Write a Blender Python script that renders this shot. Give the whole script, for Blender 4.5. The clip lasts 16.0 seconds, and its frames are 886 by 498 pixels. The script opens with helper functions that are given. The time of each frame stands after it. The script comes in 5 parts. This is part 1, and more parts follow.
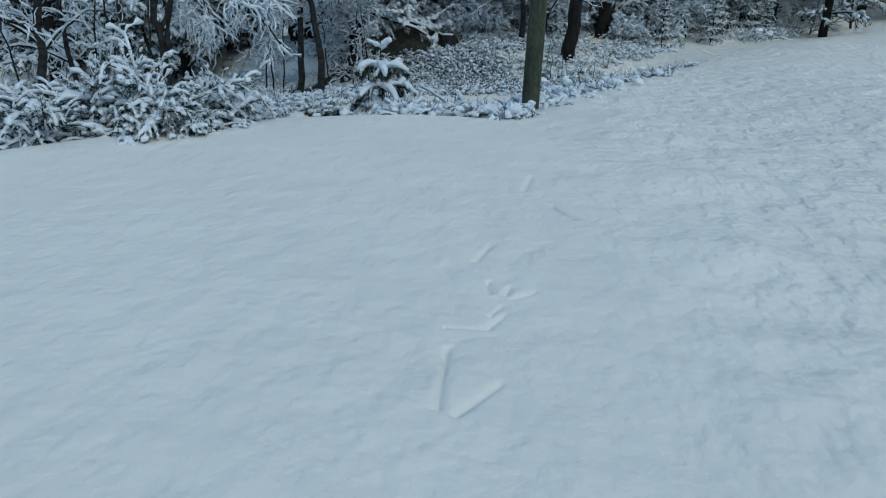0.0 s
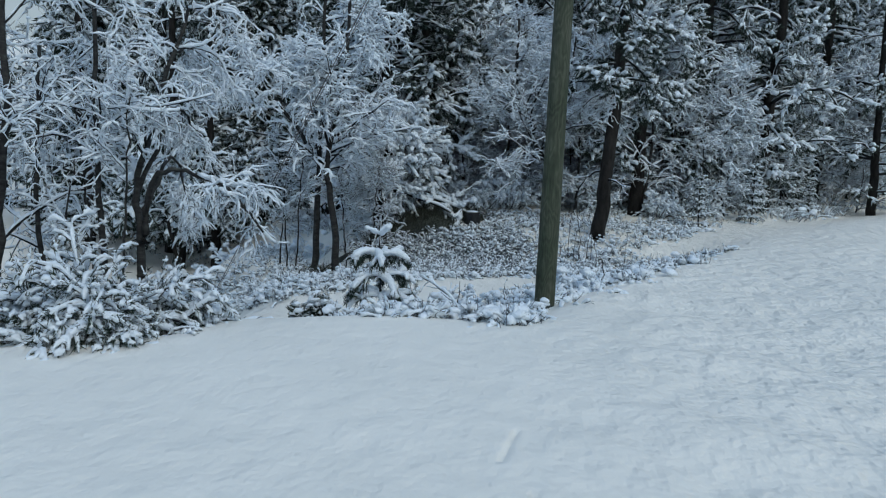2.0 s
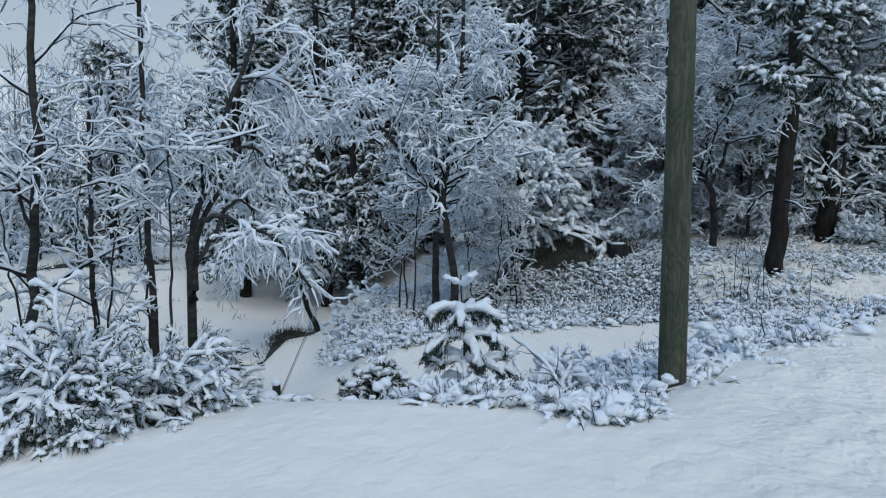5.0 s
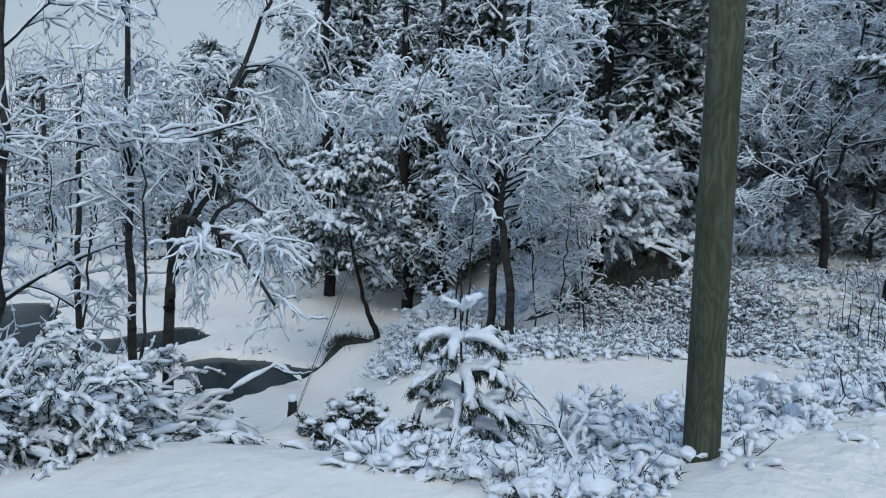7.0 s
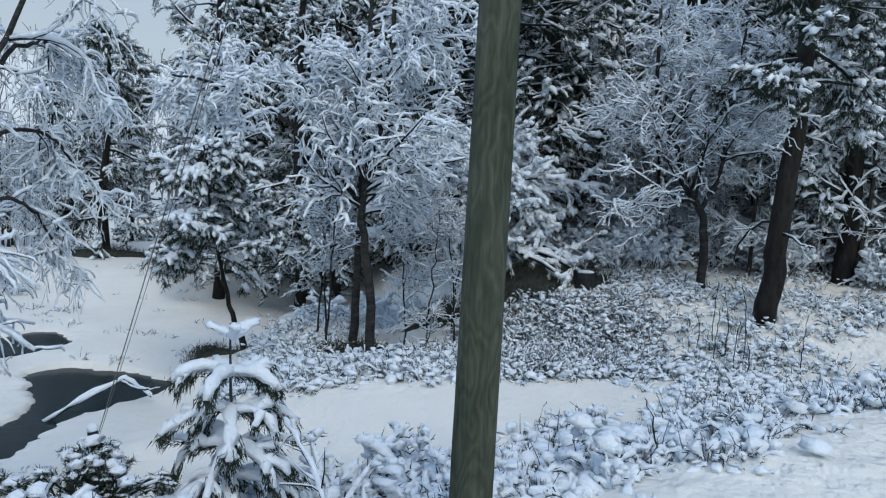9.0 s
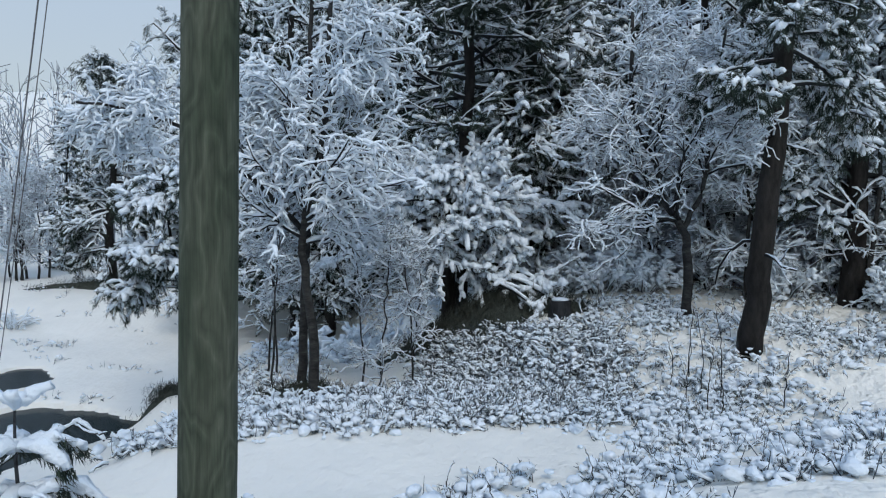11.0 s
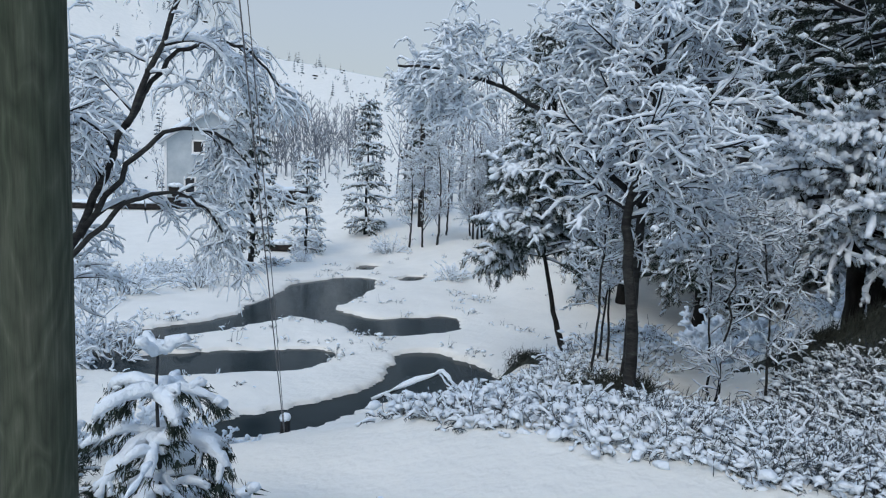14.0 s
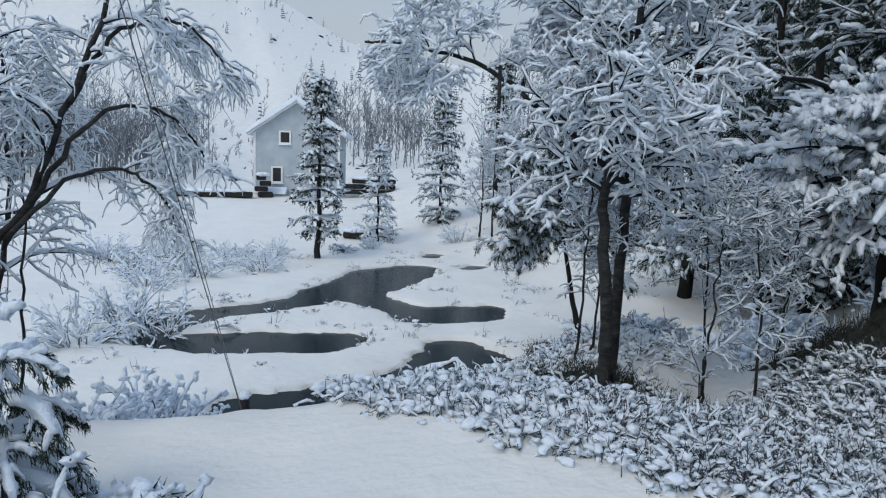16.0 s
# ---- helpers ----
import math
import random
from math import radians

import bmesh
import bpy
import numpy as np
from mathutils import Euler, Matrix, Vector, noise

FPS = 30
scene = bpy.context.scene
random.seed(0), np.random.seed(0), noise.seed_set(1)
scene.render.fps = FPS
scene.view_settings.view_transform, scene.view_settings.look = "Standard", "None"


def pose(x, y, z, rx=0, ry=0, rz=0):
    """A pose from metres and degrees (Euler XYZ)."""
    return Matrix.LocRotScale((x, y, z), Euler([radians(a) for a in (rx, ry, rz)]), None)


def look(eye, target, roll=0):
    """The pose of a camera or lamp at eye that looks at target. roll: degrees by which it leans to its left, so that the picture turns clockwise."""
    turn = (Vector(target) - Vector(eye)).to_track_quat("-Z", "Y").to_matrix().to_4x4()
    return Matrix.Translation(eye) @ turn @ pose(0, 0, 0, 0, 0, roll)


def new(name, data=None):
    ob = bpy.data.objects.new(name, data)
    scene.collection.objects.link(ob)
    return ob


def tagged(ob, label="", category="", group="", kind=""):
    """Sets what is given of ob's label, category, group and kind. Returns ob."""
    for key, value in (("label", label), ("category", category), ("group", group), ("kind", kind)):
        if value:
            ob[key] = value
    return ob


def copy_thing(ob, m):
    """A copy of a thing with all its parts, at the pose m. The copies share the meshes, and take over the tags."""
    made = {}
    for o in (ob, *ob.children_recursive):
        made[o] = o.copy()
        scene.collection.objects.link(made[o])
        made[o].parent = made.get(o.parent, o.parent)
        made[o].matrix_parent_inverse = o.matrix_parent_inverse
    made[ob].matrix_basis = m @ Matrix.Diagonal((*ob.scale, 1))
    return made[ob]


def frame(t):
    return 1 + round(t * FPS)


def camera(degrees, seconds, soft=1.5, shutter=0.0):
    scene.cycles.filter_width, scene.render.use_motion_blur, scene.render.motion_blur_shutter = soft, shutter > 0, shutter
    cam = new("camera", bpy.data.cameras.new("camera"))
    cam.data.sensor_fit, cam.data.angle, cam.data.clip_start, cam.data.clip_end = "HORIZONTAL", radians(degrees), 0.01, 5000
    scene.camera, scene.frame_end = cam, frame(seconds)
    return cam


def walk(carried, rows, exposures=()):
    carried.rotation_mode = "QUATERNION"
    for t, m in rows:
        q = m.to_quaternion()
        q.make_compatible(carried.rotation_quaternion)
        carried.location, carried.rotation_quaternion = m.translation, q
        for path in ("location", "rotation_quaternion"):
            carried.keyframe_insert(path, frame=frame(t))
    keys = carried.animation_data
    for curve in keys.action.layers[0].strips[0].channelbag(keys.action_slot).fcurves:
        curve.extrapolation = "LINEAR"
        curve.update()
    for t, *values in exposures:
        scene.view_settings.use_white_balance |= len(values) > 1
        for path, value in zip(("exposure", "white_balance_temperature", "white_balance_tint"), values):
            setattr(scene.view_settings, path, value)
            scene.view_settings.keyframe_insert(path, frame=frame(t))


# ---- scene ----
cam = camera(64.1, 16.0, 1.15)
PATH = [
    (0, (0.092, -0.013, 1.349), (0.081, 1.868, 0.671), 1.1),
    (0.5, (0.171, 0.382, 1.425), (0.153, 2.28, 0.796), -0.2),
    (1, (0.326, 0.703, 1.392), (0.317, 2.625, 0.84), 0.1),
    (1.5, (0.475, 1.014, 1.46), (0.403, 2.962, 1.01), 1.9),
    (2, (0.567, 1.414, 1.544), (0.425, 3.395, 1.305), 1.4),
    (2.5, (0.659, 1.742, 1.587), (0.522, 3.725, 1.372), 1.5),
    (3, (0.825, 2.052, 1.572), (0.675, 4.032, 1.336), 0.4),
    (3.5, (0.986, 2.342, 1.583), (0.714, 4.309, 1.35), 0.3),
    (4, (1.011, 2.676, 1.585), (0.603, 4.621, 1.359), -1.6),
    (4.5, (1.063, 3.054, 1.662), (0.594, 4.99, 1.485), -0.8),
    (5, (1.229, 3.407, 1.614), (0.604, 5.3, 1.448), -1.2),
    (5.2, (1.287, 3.55, 1.588), (0.593, 5.419, 1.432), -1.3),
    (7.3, (1.909, 5.109, 1.663), (0.977, 6.871, 1.497), 0.5),
    (7.5, (1.975, 5.22, 1.688), (1.039, 6.979, 1.515), 0.6),
    (8, (2.12, 5.518, 1.675), (1.182, 7.275, 1.493), 0.7),
    (8.5, (2.209, 5.893, 1.7), (1.342, 7.687, 1.533), 3.5),
    (9, (2.443, 6.291, 1.724), (1.699, 8.141, 1.568), 1.9),
    (9.5, (2.673, 6.608, 1.732), (1.926, 8.457, 1.582), 1.9),
    (9.7, (2.752, 6.758, 1.739), (2.015, 8.612, 1.591), 1.5),
    (11.8, (3.494, 8.302, 1.852), (2.492, 10.031, 1.767), 0.4),
    (12, (3.484, 8.476, 1.815), (2.427, 10.17, 1.692), 0.5),
    (12.5, (3.466, 8.936, 1.807), (2.235, 10.488, 1.527), 1.0),
    (13, (3.601, 9.28, 1.796), (2.209, 10.684, 1.496), 1.8),
    (13.5, (3.767, 9.568, 1.82), (2.155, 10.736, 1.624), 3.0),
    (14, (3.825, 9.988, 1.777), (2.073, 10.933, 1.578), 1.8),
    (14.5, (3.869, 10.492, 1.77), (2.087, 11.375, 1.562), 2.7),
    (15, (4.047, 10.903, 1.74), (2.243, 11.738, 1.524), 2.6),
    (15.5, (4.233, 11.275, 1.709), (2.399, 12.04, 1.488), 3.2),
    (16, (4.262, 11.644, 1.675), (2.397, 12.329, 1.444), 1.8),
]
walk(cam, [(t, look(eye, target, roll)) for t, eye, target, roll in PATH],
     [(0, -0.66, 6250, -2), (1.5, -0.52, 6450, 1), (3.0, -0.36, 6520, 5), (5.0, -0.3, 6520, 7), (9.0, -0.12, 6560, 7), (12.5, -0.04, 6660, 8), (16.0, -0.22, 6720, 9)])

# ---- sky and light: overcast winter afternoon ----
SUN_EL, SUN_AZ = radians(46), radians(142)
world = bpy.data.worlds.new("overcast_sky")
scene.world = world
world.use_nodes = True
wn, wl = world.node_tree.nodes, world.node_tree.links
wn.clear()
w_out = wn.new("ShaderNodeOutputWorld")
w_sky = wn.new("ShaderNodeTexSky")
w_sky.sky_type, w_sky.sun_disc = "NISHITA", False
w_sky.sun_elevation, w_sky.sun_rotation = SUN_EL, SUN_AZ
w_sky.dust_density, w_sky.ozone_density = 3.0, 2.0
w_b1 = wn.new("ShaderNodeBackground")
w_b1.inputs["Strength"].default_value = 0.05
w_b2 = wn.new("ShaderNodeBackground")
w_b2.inputs["Strength"].default_value = 0.72
w_noise = wn.new("ShaderNodeTexNoise")
w_noise.inputs["Scale"].default_value = 2.2
w_noise.inputs["Detail"].default_value = 5.0
w_ramp = wn.new("ShaderNodeValToRGB")
w_ramp.color_ramp.elements[0].position, w_ramp.color_ramp.elements[1].position = 0.3, 0.7
w_ramp.color_ramp.elements[0].color = (0.44, 0.67, 1.04, 1)
w_ramp.color_ramp.elements[1].color = (0.58, 0.80, 1.18, 1)
w_add = wn.new("ShaderNodeAddShader")
wl.new(w_noise.outputs["Fac"], w_ramp.inputs["Fac"])
w_geo = wn.new("ShaderNodeTexCoord")
w_sep = wn.new("ShaderNodeSeparateXYZ")
w_mix = wn.new("ShaderNodeMixRGB")
w_lift = wn.new("ShaderNodeMapRange")
w_lift.inputs["From Min"].default_value, w_lift.inputs["From Max"].default_value = 0.12, 0.75
w_mix.inputs["Color1"].default_value = (0.56, 0.61, 0.65, 1)
wl.new(w_geo.outputs["Generated"], w_sep.inputs["Vector"])
wl.new(w_sep.outputs["Z"], w_lift.inputs["Value"])
wl.new(w_lift.outputs["Result"], w_mix.inputs["Fac"])
wl.new(w_ramp.outputs["Color"], w_mix.inputs["Color2"])
wl.new(w_mix.outputs["Color"], w_b2.inputs["Color"])
wl.new(w_sky.outputs["Color"], w_b1.inputs["Color"])
wl.new(w_b1.outputs[0], w_add.inputs[0])
wl.new(w_b2.outputs[0], w_add.inputs[1])
wl.new(w_add.outputs[0], w_out.inputs["Surface"])
sun = new("sun", bpy.data.lights.new("sun", "SUN"))
sun.data.energy, sun.data.angle, sun.data.color = 0.95, radians(25), (1.0, 0.94, 0.85)
sun.matrix_world = look((14, -18, 23.6), (0, 0, 0))


# ---- materials ----
def mat(name, rough=0.8, spec=0.3):
    m = bpy.data.materials.new(name)
    m.use_nodes = True
    b = m.node_tree.nodes["Principled BSDF"]
    b.inputs["Roughness"].default_value = rough
    b.inputs["Specular IOR Level"].default_value = spec
    return m, m.node_tree.nodes, m.node_tree.links, b


def noise_tex(n, l, scale, detail=4.0, rough=0.6, stretch=(1, 1, 1), obj=True):
    c = n.new("ShaderNodeTexCoord")
    mp = n.new("ShaderNodeMapping")
    mp.inputs["Scale"].default_value = stretch
    t = n.new("ShaderNodeTexNoise")
    t.inputs["Scale"].default_value, t.inputs["Detail"].default_value, t.inputs["Roughness"].default_value = scale, detail, rough
    l.new(c.outputs["Object"], mp.inputs["Vector"])
    l.new(mp.outputs["Vector"], t.inputs["Vector"])
    return t.outputs["Fac"]


def ramp(n, l, fac, stops):
    r = n.new("ShaderNodeValToRGB")
    e = r.color_ramp.elements
    while len(e) < len(stops):
        e.new(0.5)
    for k, (p, c) in enumerate(stops):
        e[k].position, e[k].color = p, (*c, 1)
    l.new(fac, r.inputs["Fac"])
    return r.outputs["Color"]


def bump(n, l, b, facs, dist=0.02):
    last = None
    for fac, strength, d in facs:
        k = n.new("ShaderNodeBump")
        k.inputs["Strength"].default_value, k.inputs["Distance"].default_value = strength, d
        l.new(fac, k.inputs["Height"])
        if last:
            l.new(last, k.inputs["Normal"])
        last = k.outputs["Normal"]
    l.new(last, b.inputs["Normal"])


def two_tone(name, a, c, scale, rough=0.85, spec=0.2, detail=5.0, stretch=(1, 1, 1), relief=0.5, depth=0.01, lo=0.35, hi=0.65):
    m, n, l, b = mat(name, rough, spec)
    f = noise_tex(n, l, scale, detail, 0.65, stretch)
    l.new(ramp(n, l, f, [(lo, a), (hi, c)]), b.inputs["Base Color"])
    bump(n, l, b, [(f, relief, depth)])
    return m


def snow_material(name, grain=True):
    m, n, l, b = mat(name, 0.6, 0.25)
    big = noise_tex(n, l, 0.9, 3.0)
    # Ground tones warm, load tones blue: sunlit and shaded snow put into the colour.
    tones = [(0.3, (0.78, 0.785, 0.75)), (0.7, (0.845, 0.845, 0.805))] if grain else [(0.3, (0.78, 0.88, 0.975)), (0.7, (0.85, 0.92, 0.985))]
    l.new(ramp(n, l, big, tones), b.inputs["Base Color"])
    if grain:
        mid = noise_tex(n, l, 5.0, 2.0, 0.45, (1.0, 0.7, 1.0))
        low = noise_tex(n, l, 22.0, 1.0, 0.4, (1.0, 0.8, 1.0))
        fine = noise_tex(n, l, 70.0, 4.0, 0.7)
        # The wind has furrowed the slope beside the track more than the track itself.
        c = n.new("ShaderNodeTexCoord")
        sx = n.new("ShaderNodeSeparateXYZ")
        mr = n.new("ShaderNodeMapRange")
        mr.inputs["From Min"].default_value, mr.inputs["From Max"].default_value = 0.8, 3.2
        mr.inputs["To Min"].default_value, mr.inputs["To Max"].default_value = 0.55, 1.5
        l.new(c.outputs["Object"], sx.inputs["Vector"])
        l.new(sx.outputs["X"], mr.inputs["Value"])
        rough = []
        for f in (mid, low):
            k = n.new("ShaderNodeMath")
            k.operation = "MULTIPLY"
            l.new(f, k.inputs[0])
            l.new(mr.outputs["Result"], k.inputs[1])
            rough.append(k.outputs[0])
        bump(n, l, b, [(rough[0], 0.75, 0.1), (rough[1], 0.5, 0.03), (fine, 0.45, 0.009)])
    else:
        lump = noise_tex(n, l, 16.0, 3.0, 0.6)
        fine = noise_tex(n, l, 75.0, 4.0, 0.75)
        bump(n, l, b, [(lump, 0.7, 0.04), (fine, 0.7, 0.012)])
    return m


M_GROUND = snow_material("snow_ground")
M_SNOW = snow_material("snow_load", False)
M_BARK = two_tone("dark_bark", (0.008, 0.0095, 0.0115), (0.030, 0.033, 0.037), 14, stretch=(1, 1, 0.25), relief=0.9, depth=0.02)
M_PINEBARK = two_tone("pine_bark", (0.007, 0.0068, 0.0066), (0.025, 0.0235, 0.0225), 10, stretch=(1, 1, 0.3), relief=1.0, depth=0.03)
M_TWIG = two_tone("twig_bark", (0.016, 0.019, 0.023), (0.06, 0.067, 0.077), 30, relief=0.3)
M_NEEDLE = two_tone("conifer_needles", (0.010, 0.019, 0.016), (0.036, 0.055, 0.042), 6, rough=0.6, relief=0.1)
M_HEATH = two_tone("heather_stems", (0.026, 0.034, 0.046), (0.105, 0.128, 0.158), 20, relief=0.2)
M_HEATHLEAF = two_tone("heather_leaf", (0.022, 0.033, 0.038), (0.085, 0.108, 0.12), 12, relief=0.1)
M_LITTER = two_tone("bare_litter", (0.022, 0.028, 0.025), (0.072, 0.082, 0.07), 9, stretch=(1, 1, 1), relief=1.0, depth=0.05)
# Pale blue-grey carries frost and also distance haze, put into the colour.
M_FARWOOD = two_tone("frosted_hazed_wood", (0.11, 0.13, 0.16), (0.28, 0.31, 0.35), 0.5, relief=0.2)


def birch_bark():
    m, n, l, b = mat("birch_bark", 0.75, 0.25)
    f = noise_tex(n, l, 9.0, 5.0, 0.7, (0.6, 0.6, 1.6))
    g = noise_tex(n, l, 40.0, 3.0, 0.6, (0.3, 0.3, 2.0))
    mx = n.new("ShaderNodeMath")
    mx.operation = "MULTIPLY_ADD"
    mx.inputs[1].default_value = 0.35
    l.new(g, mx.inputs[0])
    l.new(f, mx.inputs[2])
    l.new(ramp(n, l, mx.outputs[0], [(0.52, (0.009, 0.009, 0.010)), (0.72, (0.03, 0.031, 0.031)), (0.86, (0.055, 0.06, 0.056)), (1.0, (0.13, 0.137, 0.13))]), b.inputs["Base Color"])
    bump(n, l, b, [(f, 0.8, 0.015)])
    return m


M_BIRCH = birch_bark()


def pole_wood():
    m, n, l, b = mat("weathered_pole_wood", 0.8, 0.2)
    rings = noise_tex(n, l, 4.5, 2.5, 0.5, (1.0, 1.0, 0.3))
    w = n.new("ShaderNodeMath")
    w.operation = "PINGPONG"
    w.inputs[1].default_value = 0.035
    l.new(rings, w.inputs[0])
    w2 = n.new("ShaderNodeMath")
    w2.operation = "MULTIPLY"
    w2.inputs[1].default_value = 28.0
    l.new(w.outputs[0], w2.inputs[0])
    grain = noise_tex(n, l, 60.0, 4.0, 0.7, (1.0, 1.0, 0.04))
    patch = noise_tex(n, l, 5.0, 5.0, 0.65, (1.0, 1.0, 0.35))
    c1 = ramp(n, l, w2.outputs[0], [(0.0, (0.050, 0.060, 0.047)), (0.7, (0.070, 0.081, 0.064)), (1.0, (0.084, 0.095, 0.077))])
    c2 = ramp(n, l, grain, [(0.3, (0.62, 0.62, 0.62)), (0.7, (1.15, 1.15, 1.15))])
    c3 = ramp(n, l, patch, [(0.35, (0.62, 0.72, 0.62)), (0.65, (1.18, 1.15, 1.1))])
    a, c = n.new("ShaderNodeMixRGB"), n.new("ShaderNodeMixRGB")
    a.blend_type = c.blend_type = "MULTIPLY"
    a.inputs["Fac"].default_value = c.inputs["Fac"].default_value = 1.0
    l.new(c1, a.inputs["Color1"])
    l.new(c2, a.inputs["Color2"])
    l.new(a.outputs[0], c.inputs["Color1"])
    l.new(c3, c.inputs["Color2"])
    l.new(c.outputs[0], b.inputs["Base Color"])
    bump(n, l, b, [(grain, 0.5, 0.006), (w2.outputs[0], 0.15, 0.004)])
    return m


M_POLE = pole_wood()


def water_material():
    m, n, l, b = mat("still_river_water", 0.16, 0.06)
    f = noise_tex(n, l, 0.5, 3.0)
    l.new(ramp(n, l, f, [(0.3, (0.010, 0.019, 0.023)), (0.7, (0.022, 0.036, 0.042))]), b.inputs["Base Color"])
    b.inputs["IOR"].default_value = 1.33
    bump(n, l, b, [(noise_tex(n, l, 5.0, 2.0), 0.04, 0.02)])
    return m


M_WATER = water_material()
M_WIRE = two_tone("galvanised_wire", (0.09, 0.09, 0.095), (0.2, 0.2, 0.21), 60, rough=0.5, relief=0.1)


# ---- mesh tools ----
UP = np.array([0.0, 0.0, 1.0])


def unit(v):
    return v / np.maximum(np.linalg.norm(v, axis=-1, keepdims=True), 1e-9)


def ico(sub):
    bm = bmesh.new()
    bmesh.ops.create_icosphere(bm, subdivisions=sub, radius=1.0)
    v = np.array([x.co for x in bm.verts])
    f = np.array([[x.index for x in y.verts] for y in bm.faces])
    bm.free()
    return v, f


ICO1, ICO2 = ico(1), ico(2)


class Geo:
    """Triangles gathered in arrays."""

    def __init__(self):
        self.v, self.f, self.count = [], [], 0

    def add(self, v, f):
        self.v.append(np.asarray(v, float).reshape(-1, 3))
        self.f.append(np.asarray(f, int).reshape(-1, 3) + self.count)
        self.count += len(self.v[-1])

    def tubes(self, P, r, sides=4, flat=1.0, rough=None):
        """Round bars along the paths P (N, K, 3) with the radii r (N, K)."""
        if not len(P):
            return
        N, K, _ = P.shape
        t = unit(np.gradient(P, axis=1))
        ref = np.where(np.abs(t[..., 2:3]) > 0.95, np.array([1.0, 0.0, 0.0]), UP)
        a = unit(np.cross(t, ref))
        b = np.cross(a, t)
        ang = np.arange(sides) * 2 * np.pi / sides
        ring = a[:, :, None] * np.cos(ang)[None, None, :, None] + flat * b[:, :, None] * np.sin(ang)[None, None, :, None]
        v = P[:, :, None] + ring * r[:, :, None, None]
        if rough is not None:
            v = v + rough.normal(size=v.shape) * (0.17 * r)[:, :, None, None]
        k, s = np.meshgrid(np.arange(K - 1), np.arange(sides), indexing="ij")
        p, q = (k * sides + s).ravel(), (k * sides + (s + 1) % sides).ravel()
        one = np.concatenate([np.stack([p, q, q + sides], 1), np.stack([p, q + sides, p + sides], 1)])
        caps = [[0, j + 1, j] for j in range(1, sides - 1)] + [[(K - 1) * sides, (K - 1) * sides + j, (K - 1) * sides + j + 1] for j in range(1, sides - 1)]
        one = np.concatenate([one, np.array(caps)])
        f = one[None] + (np.arange(N) * K * sides)[:, None, None]
        self.add(v, f)

    def pads(self, rg, C, size, axis=None, rough=0.22, shape=ICO2):
        """Lumps at C (N, 3) with half sizes (N, 3), long side along axis."""
        if not len(C):
            return
        tv, tf = shape
        N = len(C)
        if axis is None:
            axis = rg.normal(size=(N, 3)) * np.array([1, 1, 0.15])
        x = unit(axis)
        y = unit(np.cross(UP, x) + 1e-6)
        z = np.cross(x, y)
        k = 1 + rough * rg.normal(size=(N, len(tv)))
        loc = tv[None] * k[..., None] * size[:, None]
        v = C[:, None] + loc[..., :1] * x[:, None] + loc[..., 1:2] * y[:, None] + loc[..., 2:] * z[:, None]
        self.add(v, tf[None] + (np.arange(N) * len(tv))[:, None, None])

    def spikes(self, rg, C, D, length, width, n, spread=0.9):
        """n needles from each place C towards D."""
        if not len(C):
            return
        C, D = np.repeat(C, n, 0), np.repeat(D, n, 0)
        d = unit(D + spread * rg.normal(size=D.shape))
        s = unit(np.cross(d, rg.normal(size=d.shape))) * width
        L = length * rg.uniform(0.6, 1.2, (len(C), 1))
        C = C + 0.25 * length * rg.normal(size=C.shape)
        v = np.stack([C - s, C + s, C + d * L + s * 0.4], 1)
        self.add(v, np.arange(len(C) * 3).reshape(-1, 3))

    def mesh(self, name, material, smooth=True):
        me = bpy.data.meshes.new(name)
        v, f = np.concatenate(self.v), np.concatenate(self.f)
        me.vertices.add(len(v))
        me.vertices.foreach_set("co", v.ravel().astype(np.float32))
        me.loops.add(f.size)
        me.loops.foreach_set("vertex_index", f.ravel().astype(np.int32))
        me.polygons.add(len(f))
        me.polygons.foreach_set("loop_start", np.arange(0, f.size, 3, dtype=np.int32))
        if smooth:
            me.polygons.foreach_set("use_smooth", np.ones(len(f), bool))
        me.update(calc_edges=True)
        me.materials.append(material)
        return me


def part(name, geo, material, parent=None, label="", smooth=True):
    """One mesh object from a Geo or a bmesh, under its thing."""
    if isinstance(geo, Geo):
        if not geo.v:
            return None
        me = geo.mesh(name, material, smooth)
    else:
        me = bpy.data.meshes.new(name)
        geo.normal_update()
        geo.to_mesh(me)
        geo.free()
        me.materials.append(material)
    ob = new(name, me)
    if parent:
        ob.parent = parent
    if label:
        tagged(ob, label)
    return ob


def thing(name, place, label, category, group=""):
    ob = new(name)
    ob.empty_display_size = 0.1
    ob.location = place
    return tagged(ob, label, category, group)


def box(bm, x, y, z, sx, sy, sz, bevel=0.0, turn=0.0):
    m = Matrix.Translation((x, y, z)) @ Matrix.Rotation(turn, 4, "Z") @ Matrix.Diagonal((sx, sy, sz, 1))
    r = bmesh.ops.create_cube(bm, size=1.0, matrix=m)
    if bevel:
        es = list({e for v in r["verts"] for e in v.link_edges})
        bmesh.ops.bevel(bm, geom=es, offset=bevel, segments=2, affect="EDGES")
    return bm


# ---- the lie of the land ----
def smooth(t):
    t = np.clip(t, 0, 1)
    return t * t * (3 - 2 * t)


EDGE = np.array([(-30, -30), (-12, -4), (-6.5, 3.2), (-3.9, 5.9), (-3.0, 6.9), (-2.1, 7.1), (-1.8, 7.9), (-0.3, 8.3), (0.8, 8.1), (1.5, 8.7), (2.2, 10.3),
                 (3.5, 12.5), (5.1, 14.8), (8.9, 21.7), (15.5, 30.0), (22, 36), (60, 60)], float)


# The snowy dip behind the twin birches.
NOTCH = np.array([(-2.2, 17.5), (-4.0, 19.4), (-6.0, 21.5)])


